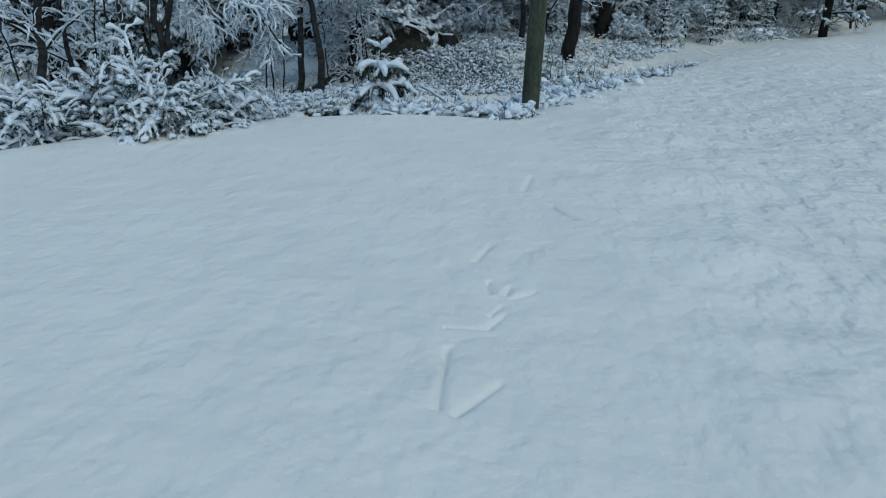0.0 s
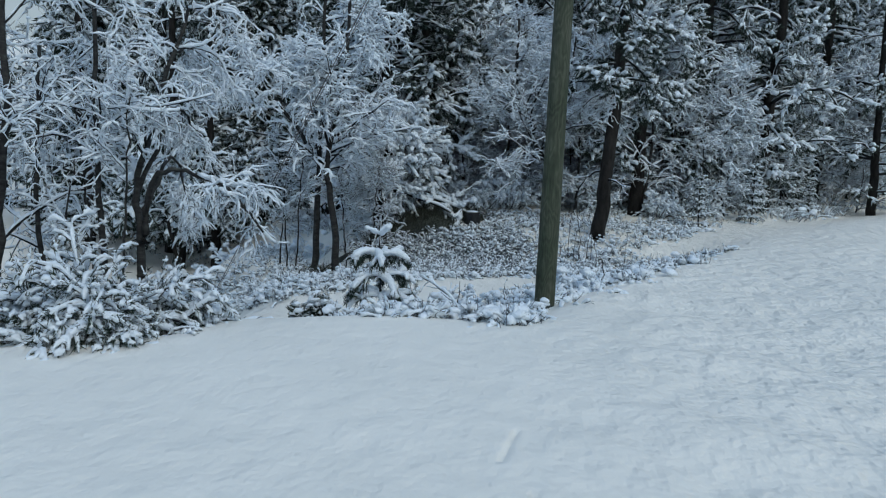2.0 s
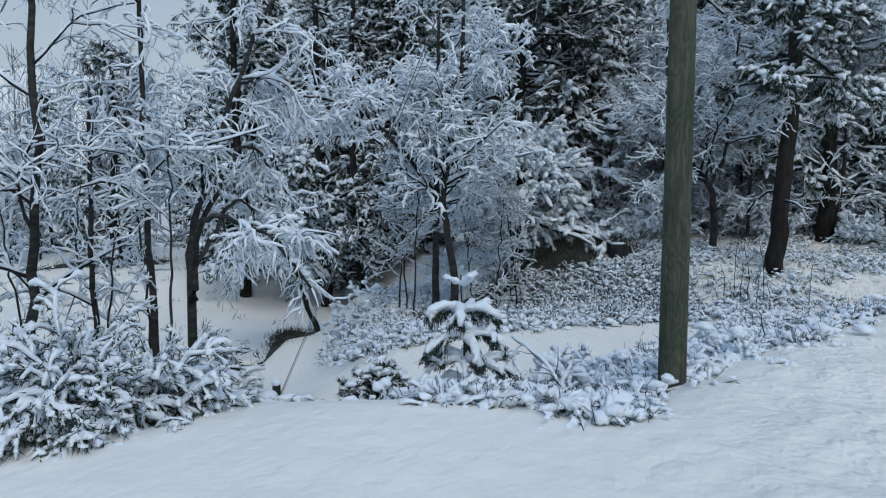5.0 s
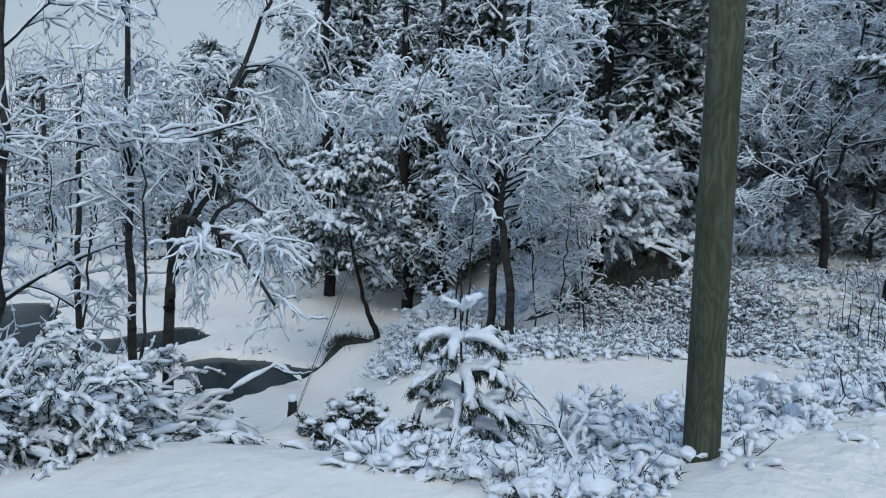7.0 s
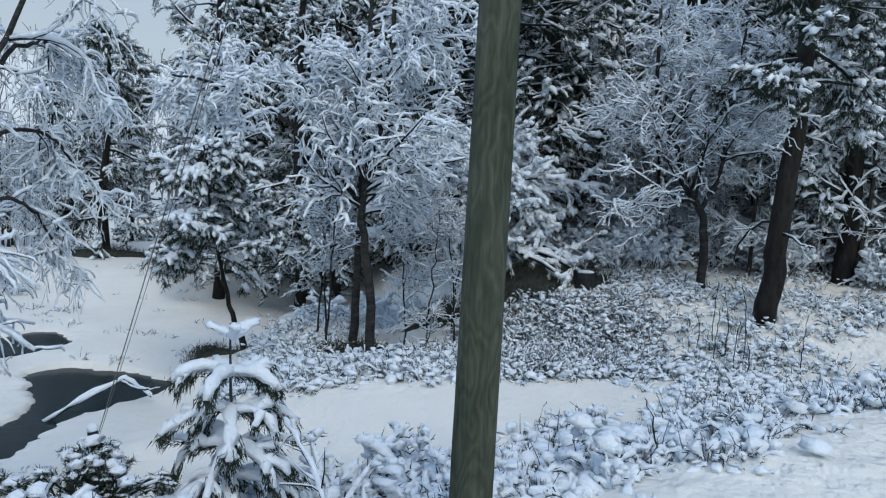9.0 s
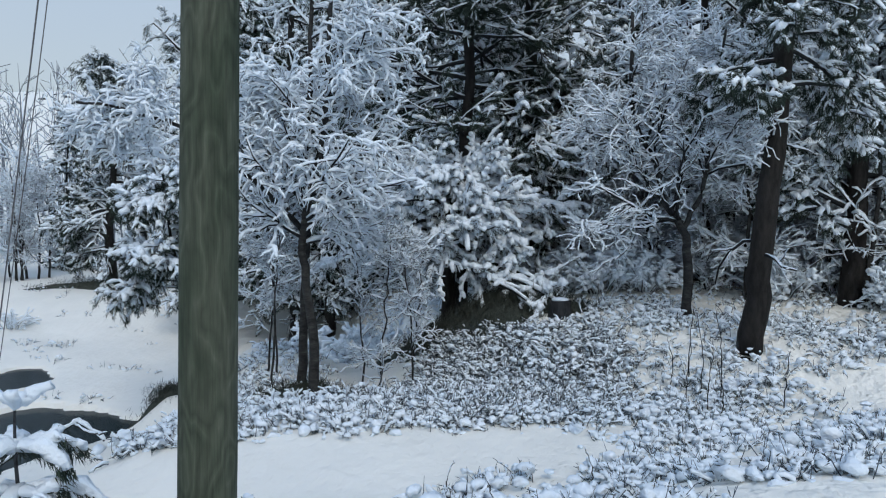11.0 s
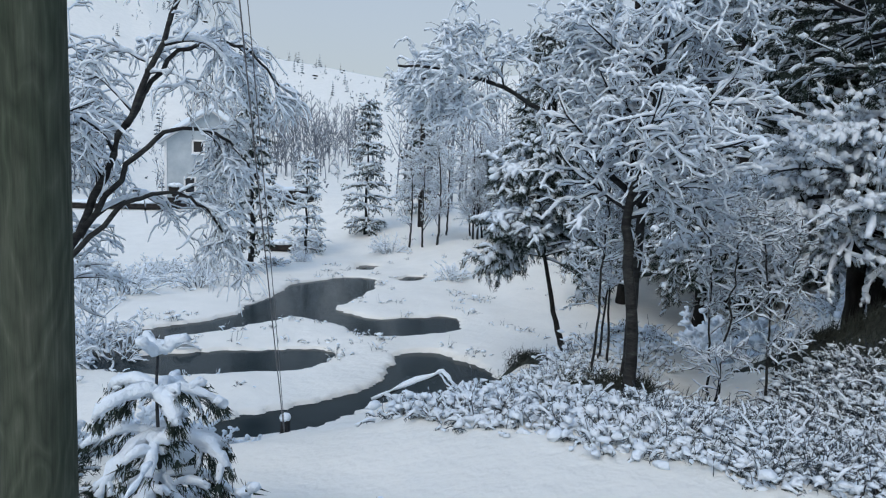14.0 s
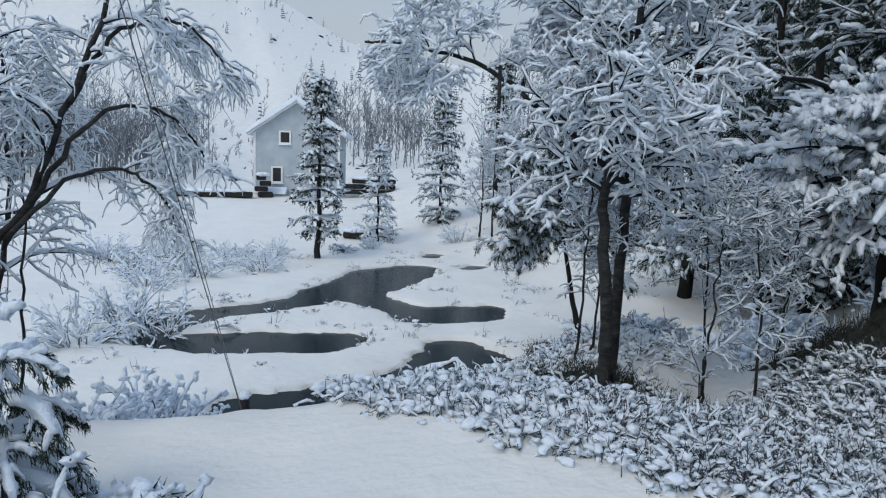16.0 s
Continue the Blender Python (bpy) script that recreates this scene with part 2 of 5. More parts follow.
def line_gap(x, y, line):
    """The distance from a line of points, and on which side."""
    best, side = np.full(np.shape(x), 1e9), np.zeros(np.shape(x))
    for (ax, ay), (bx, by) in zip(line[:-1], line[1:]):
        dx, dy = bx - ax, by - ay
        t = np.clip(((x - ax) * dx + (y - ay) * dy) / (dx * dx + dy * dy), 0, 1)
        d = np.hypot(x - ax - t * dx, y - ay - t * dy)
        s = dx * (y - ay) - dy * (x - ax)
        near = d < best
        best, side = np.where(near, d, best), np.where(near, s, side)
    return best * np.sign(side)


CHANNELS = [
    [(-8.38, 12.5, 0.28), (-8.4, 12.9, 0.36), (-8.5, 13.7, 0.42), (-8.9, 14.7, 0.3), (-9.2, 15.6, 0.22), (-9.5, 16.6, 0.6), (-10.2, 17.5, 1.0), (-11.4, 17.8, 0.55)],
    [(-9.6, 16.8, 0.6), (-9.0, 17.8, 0.65), (-8.6, 17.9, 0.3)],
    [(-14.8, 10.2, 0.3), (-13.7, 11.1, 0.5), (-13.1, 12.2, 0.8), (-12.9, 13.5, 0.9), (-12.7, 14.6, 0.8), (-12.9, 15.3, 0.4)],
    [(-14.2, 10.8, 0.3), (-15.3, 11.1, 0.4), (-16.6, 12.2, 0.5), (-17.2, 13.8, 0.5), (-17.9, 15.3, 0.6), (-19.2, 16.6, 1.2), (-20.6, 17.9, 1.25), (-22.9, 19.4, 1.5), (-24.4, 20.9, 0.8)],
    [(-18.4, 16.8, 0.9), (-16.5, 17.7, 0.5), (-15.0, 18.4, 0.95), (-15.1, 19.5, 1.0), (-15.7, 20.6, 0.25)],
    [(-27.5, 22.6, 0.25), (-28.6, 23.3, 0.3)],
    [(-23.6, 23.1, 0.2), (-24.4, 23.8, 0.25)],
]
WATER_Z, FLAT_Z = -2.72, -2.62


def channel_gap(x, y):
    """Below 0 in the water."""
    best = np.full(np.shape(x), 1e9)
    for ch in CHANNELS:
        for (ax, ay, aw), (bx, by, bw) in zip(ch[:-1], ch[1:]):
            dx, dy = bx - ax, by - ay
            t = np.clip(((x - ax) * dx + (y - ay) * dy) / (dx * dx + dy * dy), 0, 1)
            d = np.hypot(x - ax - t * dx, y - ay - t * dy) - (aw + t * (bw - aw)) - 0.16
            best = np.minimum(best, d)
    return best


def waves(x, y, scale, seed, n=5):
    rg = np.random.default_rng(seed)
    out = 0
    for k in range(n):
        a, ph, f = rg.uniform(0, 2 * np.pi), rg.uniform(0, 6.3), scale * rg.uniform(0.6, 1.6)
        out = out + np.sin((x * np.cos(a) + y * np.sin(a)) * f + ph + 0.6 * np.sin((x * np.sin(a) - y * np.cos(a)) * f * 0.7))
    return out / n


PRINTS = [(0.08, 2.12, 0.11, 2.58, 0.016), (0.14, 2.08, 0.30, 2.30, 0.018), (0.28, 2.78, 0.36, 2.92, 0.014), (0.10, 2.78, 0.27, 2.78, 0.006), (0.25, 3.60, 0.34, 3.85, 0.018),
          (0.32, 3.18, 0.31, 3.32, 0.016), (0.42, 3.12, 0.53, 3.20, 0.015), (0.39, 3.16, 0.41, 3.24, 0.014), (0.65, 4.98, 0.74, 5.38, 0.02), (0.80, 4.62, 0.92, 4.36, 0.02), (0.36, 3.02, 0.3, 2.92, 0.01)]


def height(x, y):
    x, y = np.asarray(x, float), np.asarray(y, float)
    d1 = line_gap(x, y, EDGE)
    notch = np.abs(line_gap(x, y, NOTCH))
    rise = smooth((y - 17.1) / 2.8) * smooth((x + 3.8) / 3.6)
    z = -(0.74 + 0.16 * smooth((13.8 - y) / 2.0) * smooth((0.5 - x) / 2.0)) * smooth(d1 / 2.5) * (1 - 0.86 * rise)
    z = z + 0.22 * rise * np.exp(-((x - 0.2) ** 2 / 14 + (y - 20.5) ** 2 / 6))
    z = z + 0.2 * np.exp(-((x + 1.3) ** 2 + (y - 14.9) ** 2 * 1.2) / 2.2) * smooth(d1 / 2)
    z = z - 0.2 * np.exp(-((x + 3.1) ** 2 + (y - 16.7) ** 2) / 3.0) - 0.5 * np.exp(-((notch / 0.8) ** 2))
    xl = np.interp(y, [-40, 5, 9, 13, 15, 17, 18.5, 19.3, 20.3, 22, 25, 30, 60], [-20, -4.3, -3.3, -2.6, -3.0, -4.1, -5.6, -4.9, -3.4, -3.3, -5.0, -9.0, -16.0])
    d2 = xl - x
    z = z + (FLAT_Z + 0.74) * smooth(d2 / 3.3)
    z = np.where(d2 > 0, np.maximum(z, FLAT_Z), z)
    gap = channel_gap(x + 0.12 * waves(x, y, 3.0, 3), y + 0.12 * waves(x, y, 3.3, 4)) + 0.08 * waves(x, y, 9.0, 21) + 0.06 * waves(x, y, 19.0, 22)
    river = smooth((d2 - 2.6) / 1.5)
    dome = 0.11 * (1 - np.exp(-np.maximum(gap, 0) / 0.7)) * np.exp(-np.maximum(gap - 1.2, 0) / 3.0)
    z = z + river * (dome - 0.04) + 0.045 * waves(x, y, 2.6, 23) * river * smooth((gap - 0.1) / 0.6) * smooth((x + 34) / 6)
    bank = smooth((0.12 - gap) / 0.14)
    z = z * (1 - bank) + (WATER_Z - 0.35) * bank
    z = z + 1.0 * smooth((y - 23.5) / 6.0) * smooth((-12 - x) / 8.0) * smooth((gap - 0.5) / 1.5)
    knoll = np.exp(-(((x + 7.4) / 0.9) ** 2) - ((y - 18.4) / 0.9) ** 2)
    z = z * (1 - knoll) - 1.8 * knoll
    far = smooth((-30 - x) / 26.0)
    z = z + 1.9 * far * (gap > 0.5)
    rho, th = np.hypot(x, y), np.degrees(np.arctan2(-x, y))
    ridge = np.interp(th, [-40, -5, 25, 45, 62, 74, 84, 92, 105, 130, 160], [10, 16, 30, 40, 33, 40, 62, 80, 90, 60, 10])
    z = z + ridge * smooth((rho - 66) / 190.0) + smooth((rho - 66) / 40) * 1.2 * waves(x, y, 0.09, 7)
    z = z + 2.6 * smooth((y - 26) / 25.0) * smooth((x + 6) / 10.0)
    near = np.exp(-np.maximum(np.hypot(x - 1, y - 6) - 10, 0) / 12.0)
    z = z + 0.022 * waves(x, y, 1.6, 11) * near + (0.05 * waves(x, y, 5.0, 12) + 0.018 * waves(x, y, 12.0, 15)) * near * smooth((x - 0.3) / 1.5) * smooth((0.5 - d1) / 1)
    z = z + 0.05 * waves(x, y, 0.7, 13) * (1 - bank)
    z = z + 0.05 * waves(x, y, 4.2, 17) * np.exp(-((x + 1.8) ** 2 / 4.5 + (y - 11.2) ** 2 / 4.5)) * smooth(d1 / 0.5)
    z = z + 0.35 * smooth((x - 3.0) / 4.0) * smooth(-d1 / 3.0) * smooth((16 - y) / 10.0)
    z = z + 0.3 * smooth((y - 10) / 12.0) * smooth((0.5 - d1) / 2.5)
    z = z + 0.4 * np.exp(-(((x + 4.4) / 0.7) ** 2) - ((y - 12.35) / 0.7) ** 2)
    z = z + 0.17 * np.exp(-(((x - 3.2) / 1.2) ** 2) - ((y - 18.7) / 1.2) ** 2)
    z = z + 0.3 * np.exp(-(((x + 1.95) / 0.42) ** 2) - ((y - 9.45) / 0.42) ** 2)
    z = z + 0.6 * smooth((y - 19.8) / 5.0) * smooth((x + 3.0) / 3.5) * smooth(d1 / 3.0)
    for ax, ay, bx, by, deep in PRINTS:
        dx, dy = bx - ax, by - ay
        t = np.clip(((x - ax) * dx + (y - ay) * dy) / (dx * dx + dy * dy), 0, 1)
        d = np.hypot(x - ax - t * dx, y - ay - t * dy)
        side = np.hypot(x + 0.01 - ax - t * dx, y + 0.01 - ay - t * dy)
        z = z - 0.7 * deep * np.exp(-((d / 0.022) ** 2)) - 4.2 * deep * np.exp(-((side / 0.0095) ** 2))
    return z


def axis_steps(parts):
    out = []
    for lo, hi, step in parts:
        out.append(np.arange(lo, hi, step))
    return np.concatenate(out)


def far_steps(start, stop, first, growth):
    out, p, s = [], start, first
    while p < stop:
        out.append(p)
        p, s = p + s, s * growth
    return np.array(out + [stop])


gx = np.concatenate([-far_steps(29.0, 1800, 0.3, 1.09)[::-1], axis_steps([(-28.9, -12, 0.13), (-12, -7, 0.1), (-7, -0.3, 0.14), (-0.3, 0.06, 0.03), (0.06, 0.62, 0.008), (0.62, 1.1, 0.015), (1.1, 6, 0.085)]), far_steps(6.0, 1800, 0.2, 1.11)])
gy = np.concatenate([-far_steps(2.0, 1800, 0.3, 1.2)[::-1], axis_steps([(-1.9, 1.6, 0.16), (1.6, 2.0, 0.04), (2.0, 3.5, 0.011), (3.5, 4.2, 0.022), (4.2, 5.6, 0.03), (5.6, 10, 0.13), (10, 22, 0.12), (22, 27, 0.16)]), far_steps(27.0, 1800, 0.25, 1.11)])
X, Y = np.meshgrid(gx, gy)
Z = height(X, Y)
ground_geo = Geo()
nx, ny = len(gx), len(gy)
ii, jj = np.meshgrid(np.arange(nx - 1), np.arange(ny - 1))
g0 = (jj * nx + ii).ravel()
ground_geo.add(np.stack([X, Y, Z], -1), np.concatenate([np.stack([g0, g0 + 1, g0 + nx + 1], 1), np.stack([g0, g0 + nx + 1, g0 + nx], 1)]))
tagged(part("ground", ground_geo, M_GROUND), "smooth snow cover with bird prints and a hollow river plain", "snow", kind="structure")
water_geo = Geo()
water_geo.add([(-31, 8.5, WATER_Z), (-6.5, 8.5, WATER_Z), (-6.5, 27, WATER_Z), (-31, 27, WATER_Z)], [(0, 1, 2), (0, 2, 3)])
tagged(part("water", water_geo, M_WATER), "dark still river water between snow banks", "water", kind="structure")


def gz(x, y):
    return float(height(np.array([x]), np.array([y]))[0])


# ---- growing plants ----
def path_of(points, K, rg=None, wob=0.0):
    """A smooth path of K places through the points."""
    p = np.array(points, float)
    u = np.linspace(0, len(p) - 1, K)
    i = np.minimum(u.astype(int), len(p) - 2)
    f = (u - i)[:, None]
    a, b, c, d = p[np.maximum(i - 1, 0)], p[i], p[i + 1], p[np.minimum(i + 2, len(p) - 1)]
    out = 0.5 * (2 * b + (c - a) * f + (2 * a - 5 * b + 4 * c - d) * f**2 + (3 * b - a - 3 * c + d) * f**3)
    if rg is not None:
        out[1:-1] += wob * rg.normal(size=(K - 2, 3))
    return out


def grow(rg, P, r, n, length, angle, bend, K=5, lo=0.3, hi=1.0, rscale=0.5, wob=0.15, taper=0.5, flat=1.0, thin=0.016):
    """n side shoots from each path. bend: how they rise (above 0) or droop on their way."""
    N, Kp, _ = P.shape
    idx = np.repeat(np.arange(N), n)
    M = len(idx)
    w = rg.uniform(lo, hi, M)
    u = w * (Kp - 1)
    i = np.minimum(u.astype(int), Kp - 2)
    f = (u - i)[:, None]
    A, B = P[idx, i], P[idx, i + 1]
    base, tan = A * (1 - f) + B * f, unit(B - A)
    rb = r[idx, i] * (1 - f[:, 0]) + r[idx, i + 1] * f[:, 0]
    side = unit(np.cross(tan, rg.normal(size=(M, 3))) * np.array([1, 1, flat]))
    a = radians(angle) * rg.uniform(0.7, 1.3, M)[:, None]
    d = unit(tan * np.cos(a) + side * np.sin(a))
    L = length * rg.uniform(0.55, 1.35, M) * (1 - taper * (w - lo) / (hi - lo + 1e-6))
    path = [base]
    for k in range(1, K):
        d = unit(d + bend * UP * (k / K + 0.3) + wob * rg.normal(size=(M, 3)))
        path.append(path[-1] + d * (L / (K - 1))[:, None])
    r0 = np.minimum(rb * rscale, L * thin * 1.6)
    return np.stack(path, 1), np.maximum(r0, 0.0042)[:, None] * np.linspace(1, 0.35, K)


def snow_on(geo, rg, P, r, amount, sides=5, keep=1.0, lift=0.8, vary=(0.35, 1.6)):
    """Snow lying on the paths, thickest where they run level."""
    if keep < 1:
        k = rg.random(len(P)) < keep
        P, r = P[k], r[k]
    if not len(P):
        return
    N, K, _ = P.shape
    t = unit(np.gradient(P, axis=1))
    h = np.sqrt(np.clip(1 - t[..., 2] ** 2, 0, 1))
    R = amount * (0.15 + 0.85 * h) * rg.uniform(*vary, (N, K)) * rg.uniform(0.7, 1.25, (N, 1)) + r * 0.55 * h
    R[:, 0] *= 0.75
    R[:, -1] *= 0.72
    geo.tubes(P + UP * (r * 0.6 + R * lift)[..., None], R, sides, 0.9, rg)


def trunk_arrays(points, r0, r1, K, rg, wob=0.015):
    P = path_of(points, K, rg, wob)[None]
    return P, (r0 + (r1 - r0) * np.linspace(0, 1, K) ** 0.8)[None]


def plant(name, place, label, category, group, wood, needles, snow, bark, extra=()):
    """A plant of gathered parts, its origin at its foot."""
    ob = thing(name, place, label, category, group)
    for pname, g, m in wood:
        p = part(pname, g, m, ob)
        if pname not in ("trunk", "limb"):
            tagged(p, kind="stuff")
    if needles and needles.v:
        tagged(part("foliage", needles, M_NEEDLE, ob), kind="stuff")
    if snow.v:
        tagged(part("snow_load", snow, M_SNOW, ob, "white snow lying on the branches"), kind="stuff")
    return ob


def limb_list(P, r, Q, s, n, sides=6):
    """Each limb with its own side branches as one mesh."""
    out = []
    for k in range(len(P)):
        g = Geo()
        g.tubes(P[k : k + 1], r[k : k + 1], sides)
        g.tubes(Q[k * n : (k + 1) * n], s[k * n : (k + 1) * n], 4)
        out.append(("limb", g, M_BARK))
    return out


def birch(seed, place, stems, label, limbs=18, limb_len=1.9, angle=48, limb_bend=0.05, shoots=9, twigs=9, twig_len=0.42, droop=-0.25, amount=0.014, lo=0.25, bark=None, group="birches by the river", branch_len=0.95, split=True):
    """A leafless tree: stems is a list of (points, foot radius, top radius), measured from its foot."""
    rg = np.random.default_rng(seed)
    trunk, limb_g, twig_g, snow, limb_parts = Geo(), Geo(), Geo(), Geo(), []
    for pts, r0, r1, *size in stems:
        k = size[0] if size else 1.0
        P, r = trunk_arrays(pts, r0, r1, 22, rg)
        r[0, 0] *= 1.35
        trunk.tubes(P, r, 10)
        b1, c1 = grow(rg, P, r, max(4, round(limbs * k)), limb_len * k, angle, limb_bend, 8, lo, 0.98, 0.5, 0.13, 0.45)
        b2, c2 = grow(rg, b1, c1, shoots, branch_len * k, 42, droop * 0.4, 7, 0.2, 1.0, 0.6, 0.36, 0.4)
        b3, c3 = grow(rg, b2, c2, twigs, twig_len, 42, droop, 6 if split else 4, 0.15, 1.0, 0.7, 0.4, 0.4)
        if split:
            limb_parts += limb_list(b1, c1, b2, c2, shoots)
        else:
            limb_g.tubes(b1, c1, 5)
            limb_g.tubes(b2, c2, 3)
        twig_g.tubes(b3, c3, 3)
        snow_on(snow, rg, b1, c1 * 0.7, amount * 1.3)
        snow_on(snow, rg, b2, c2, amount * 1.3, 5 if split else 3, 1.0, 0.8, (0.55, 1.4))
        snow_on(snow, rg, b3, c3, amount, 3 if not split else 4, 0.9, 0.8, (0.6, 1.35))
        if split:
            for i in (2, 4, 5):
                C = b2[rg.random(len(b2)) < 0.7, i]
                s = amount * rg.uniform(1.0, 2.6, (len(C), 1)) * np.array([1.3, 0.9, 0.75]) * rg.uniform(0.8, 1.2, (len(C), 3))
                snow.pads(rg, C + UP * amount * 0.7, s, None, 0.16, ICO1)
    return plant("birch_tree", place, label, "tree", group, [("trunk", trunk, bark or M_BIRCH)] + limb_parts + ([] if split else [("branchwork", limb_g, M_BARK)]) + [("twig_work", twig_g, M_TWIG)], None, snow, None)


def pine(seed, place, points, r0, r1, label, limbs=20, limb_len=1.6, lo=0.35, droop=-0.16, shoots=7, clumps=4, pad=0.13, group="snow-laden pines", needle=18, lump=1.0, name="pine_tree", angle=80, taper=0.5, dead=0, keep=0.85, split=True, shape=ICO2, dust=1.0):
    rg = np.random.default_rng(seed)
    trunk, limb_g, needles, snow = Geo(), Geo(), Geo(), Geo()
    P, r = trunk_arrays(points, r0, r1, 20, rg, 0.02)
    r[0, 0] *= 1.3
    trunk.tubes(P, r, 12)
    if dead:
        q, s = grow(rg, P, r, dead, 0.9, 85, -0.05, 5, min(0.3, lo - 0.02), lo, 0.35, 0.18, 0.2)
        q2, s2 = grow(rg, q, s, 4, 0.35, 45, -0.05, 4, 0.3, 1.0, 0.7, 0.2)
        limb_g.tubes(q, s, 5)
        limb_g.tubes(q2, s2, 3)
        snow_on(snow, rg, q, s * 0.5, 0.012)
        snow_on(snow, rg, q2, s2, 0.009, 4)
    b1, c1 = grow(rg, P, r, limbs, limb_len, angle, droop, 8, lo, 0.99, 0.45, 0.1, taper)
    b2, c2 = grow(rg, b1, c1, shoots, limb_len * 0.42, 50, droop, 6, 0.25, 1.0, 0.6, 0.14, 0.3, 0.5)
    limb_parts = limb_list(b1, c1, b2, c2, shoots) if split else []
    if not split:
        limb_g.tubes(b1, c1, 5)
        limb_g.tubes(b2, c2, 3)
    snow_on(snow, rg, b1, c1 * 0.6, pad * 0.22 * dust)
    snow_on(snow, rg, b2, c2, pad * 0.2 * dust, 4 if dust < 1.5 else 6)
    # Short sprigs, each with a finger of snow on top and needles below.
    b3, c3 = grow(rg, b2, c2, clumps, pad * 2.4, 40, droop - 0.1, 4, 0.12, 1.0, 0.8, 0.16, 0.25, 0.45)
    finger = b3[rg.random(len(b3)) < keep]
    snow_on(snow, rg, finger, np.full(finger.shape[:2], 0.004), pad * 0.36 * lump, 6 if shape is ICO2 else 4, 1.0, 0.6, (0.6, 1.35))
    for k in range(1, 4):
        needles.spikes(rg, b3[:, k] - UP * pad * 0.12, unit(b3[:, k] - b3[:, k - 1]) - 0.45 * UP, pad * 0.95, pad * 0.06, needle, 0.6)
    return plant(name, place, label, "tree", group, [("trunk", trunk, M_PINEBARK)] + limb_parts + ([("branchwork", limb_g, M_BARK)] if limb_g.v else []), needles, snow, None)


def spruce(seed, place, high, label, wide=0.22, r0=0.09, whorls=16, per=7, lo=0.12, droop=-0.1, amount=0.05, group="spruces on the river plain", name="spruce_tree", needle=10, gap=0.12, sides=5):
    rg = np.random.default_rng(seed)
    trunk, limb_g, needles, snow = Geo(), Geo(), Geo(), Geo()
    P, r = trunk_arrays([(0, 0, -0.2), (0.02 * high, 0, high * 0.5), (0, 0.01 * high, high)], r0, 0.012, 12, rg, 0.004 * high)
    trunk.tubes(P, r, 8)
    base, dirs, lens = [], [], []
    for k in range(whorls):
        h = lo + (0.985 - lo) * (k + 0.3 * rg.random()) / whorls
        for j in range(per):
            a = 2 * np.pi * (j + rg.random() * 0.7) / per + k
            base.append(P[0, min(int(h * 11), 10)] * (1 - (h * 11 - int(h * 11))) + P[0, min(int(h * 11) + 1, 11)] * (h * 11 - int(h * 11)))
            dirs.append((np.cos(a), np.sin(a), 0.5 * h - 0.02))
            lens.append(high * wide * (1.03 - h) ** 1.05 * (0.6 + 0.4 * smooth((h - lo) / 0.15)) * rg.uniform(0.55, 1.2))
    base, d, L = np.array(base), unit(np.array(dirs)), np.array(lens)
    path = [base]
    for k in range(1, 7):
        d = unit(d + droop * UP * (1.4 - k / 6) + 0.06 * rg.normal(size=d.shape))
        path.append(path[-1] + d * (L / 6)[:, None])
    b1 = np.stack(path, 1)
    c1 = (0.012 * high / 4 * np.ones(len(L)))[:, None] * np.linspace(1, 0.3, 7)
    b2, c2 = grow(rg, b1, c1, 6, high * wide * 0.36, 48, -0.12, 5, 0.25, 1.0, 0.7, 0.12, 0.35, 0.35)
    limb_g.tubes(b1, c1, 4)
    for B, n in ((b1, 1.0), (b2, 0.8)):
        for k in range(1, B.shape[1]):
            needles.spikes(rg, B[:, k], unit(B[:, k] - B[:, k - 1]) - 0.35 * UP, gap * high / 4 * n, gap * high / 4 * 0.16, needle, 0.6)
    snow_on(snow, rg, b1, c1, amount * 1.1, sides)
    snow_on(snow, rg, b2, c2, amount, sides, 0.85)
    return plant(name, place, label, "tree", group, [("trunk", trunk, M_BARK), ("branchwork", limb_g, M_BARK)], needles, snow, None)


# ---- the utility pole and its guy wire ----
def utility_pole():
    ob = thing("utility_pole", (1.2, 9.9, gz(1.2, 9.9)), "weathered grey-green wooden utility pole standing in snowy heather", "pole")
    g = Geo()
    rg = np.random.default_rng(5)
    K, S = 40, 32
    z = np.linspace(-0.4, 8.6, K)
    ang = np.arange(S) * 2 * np.pi / S
    R = (0.122 - 0.0035 * z)[:, None] * (1 + 0.012 * np.sin(3 * ang + 1)[None] + 0.006 * rg.normal(size=(K, S)))
    v = np.stack([0.023 * z[:, None] + R * np.cos(ang), R * np.sin(ang), np.broadcast_to(z[:, None], R.shape)], -1)
    k, s = np.meshgrid(np.arange(K - 1), np.arange(S), indexing="ij")
    p, q = (k * S + s).ravel(), (k * S + (s + 1) % S).ravel()
    f = np.concatenate([np.stack([p, q, q + S], 1), np.stack([p, q + S, p + S], 1)])
    g.add(v, np.concatenate([f, [[(K - 1) * S, (K - 1) * S + j, (K - 1) * S + j + 1] for j in range(1, S - 1)]]))
    part("shaft", g, M_POLE, ob)
    return ob


pole = utility_pole()


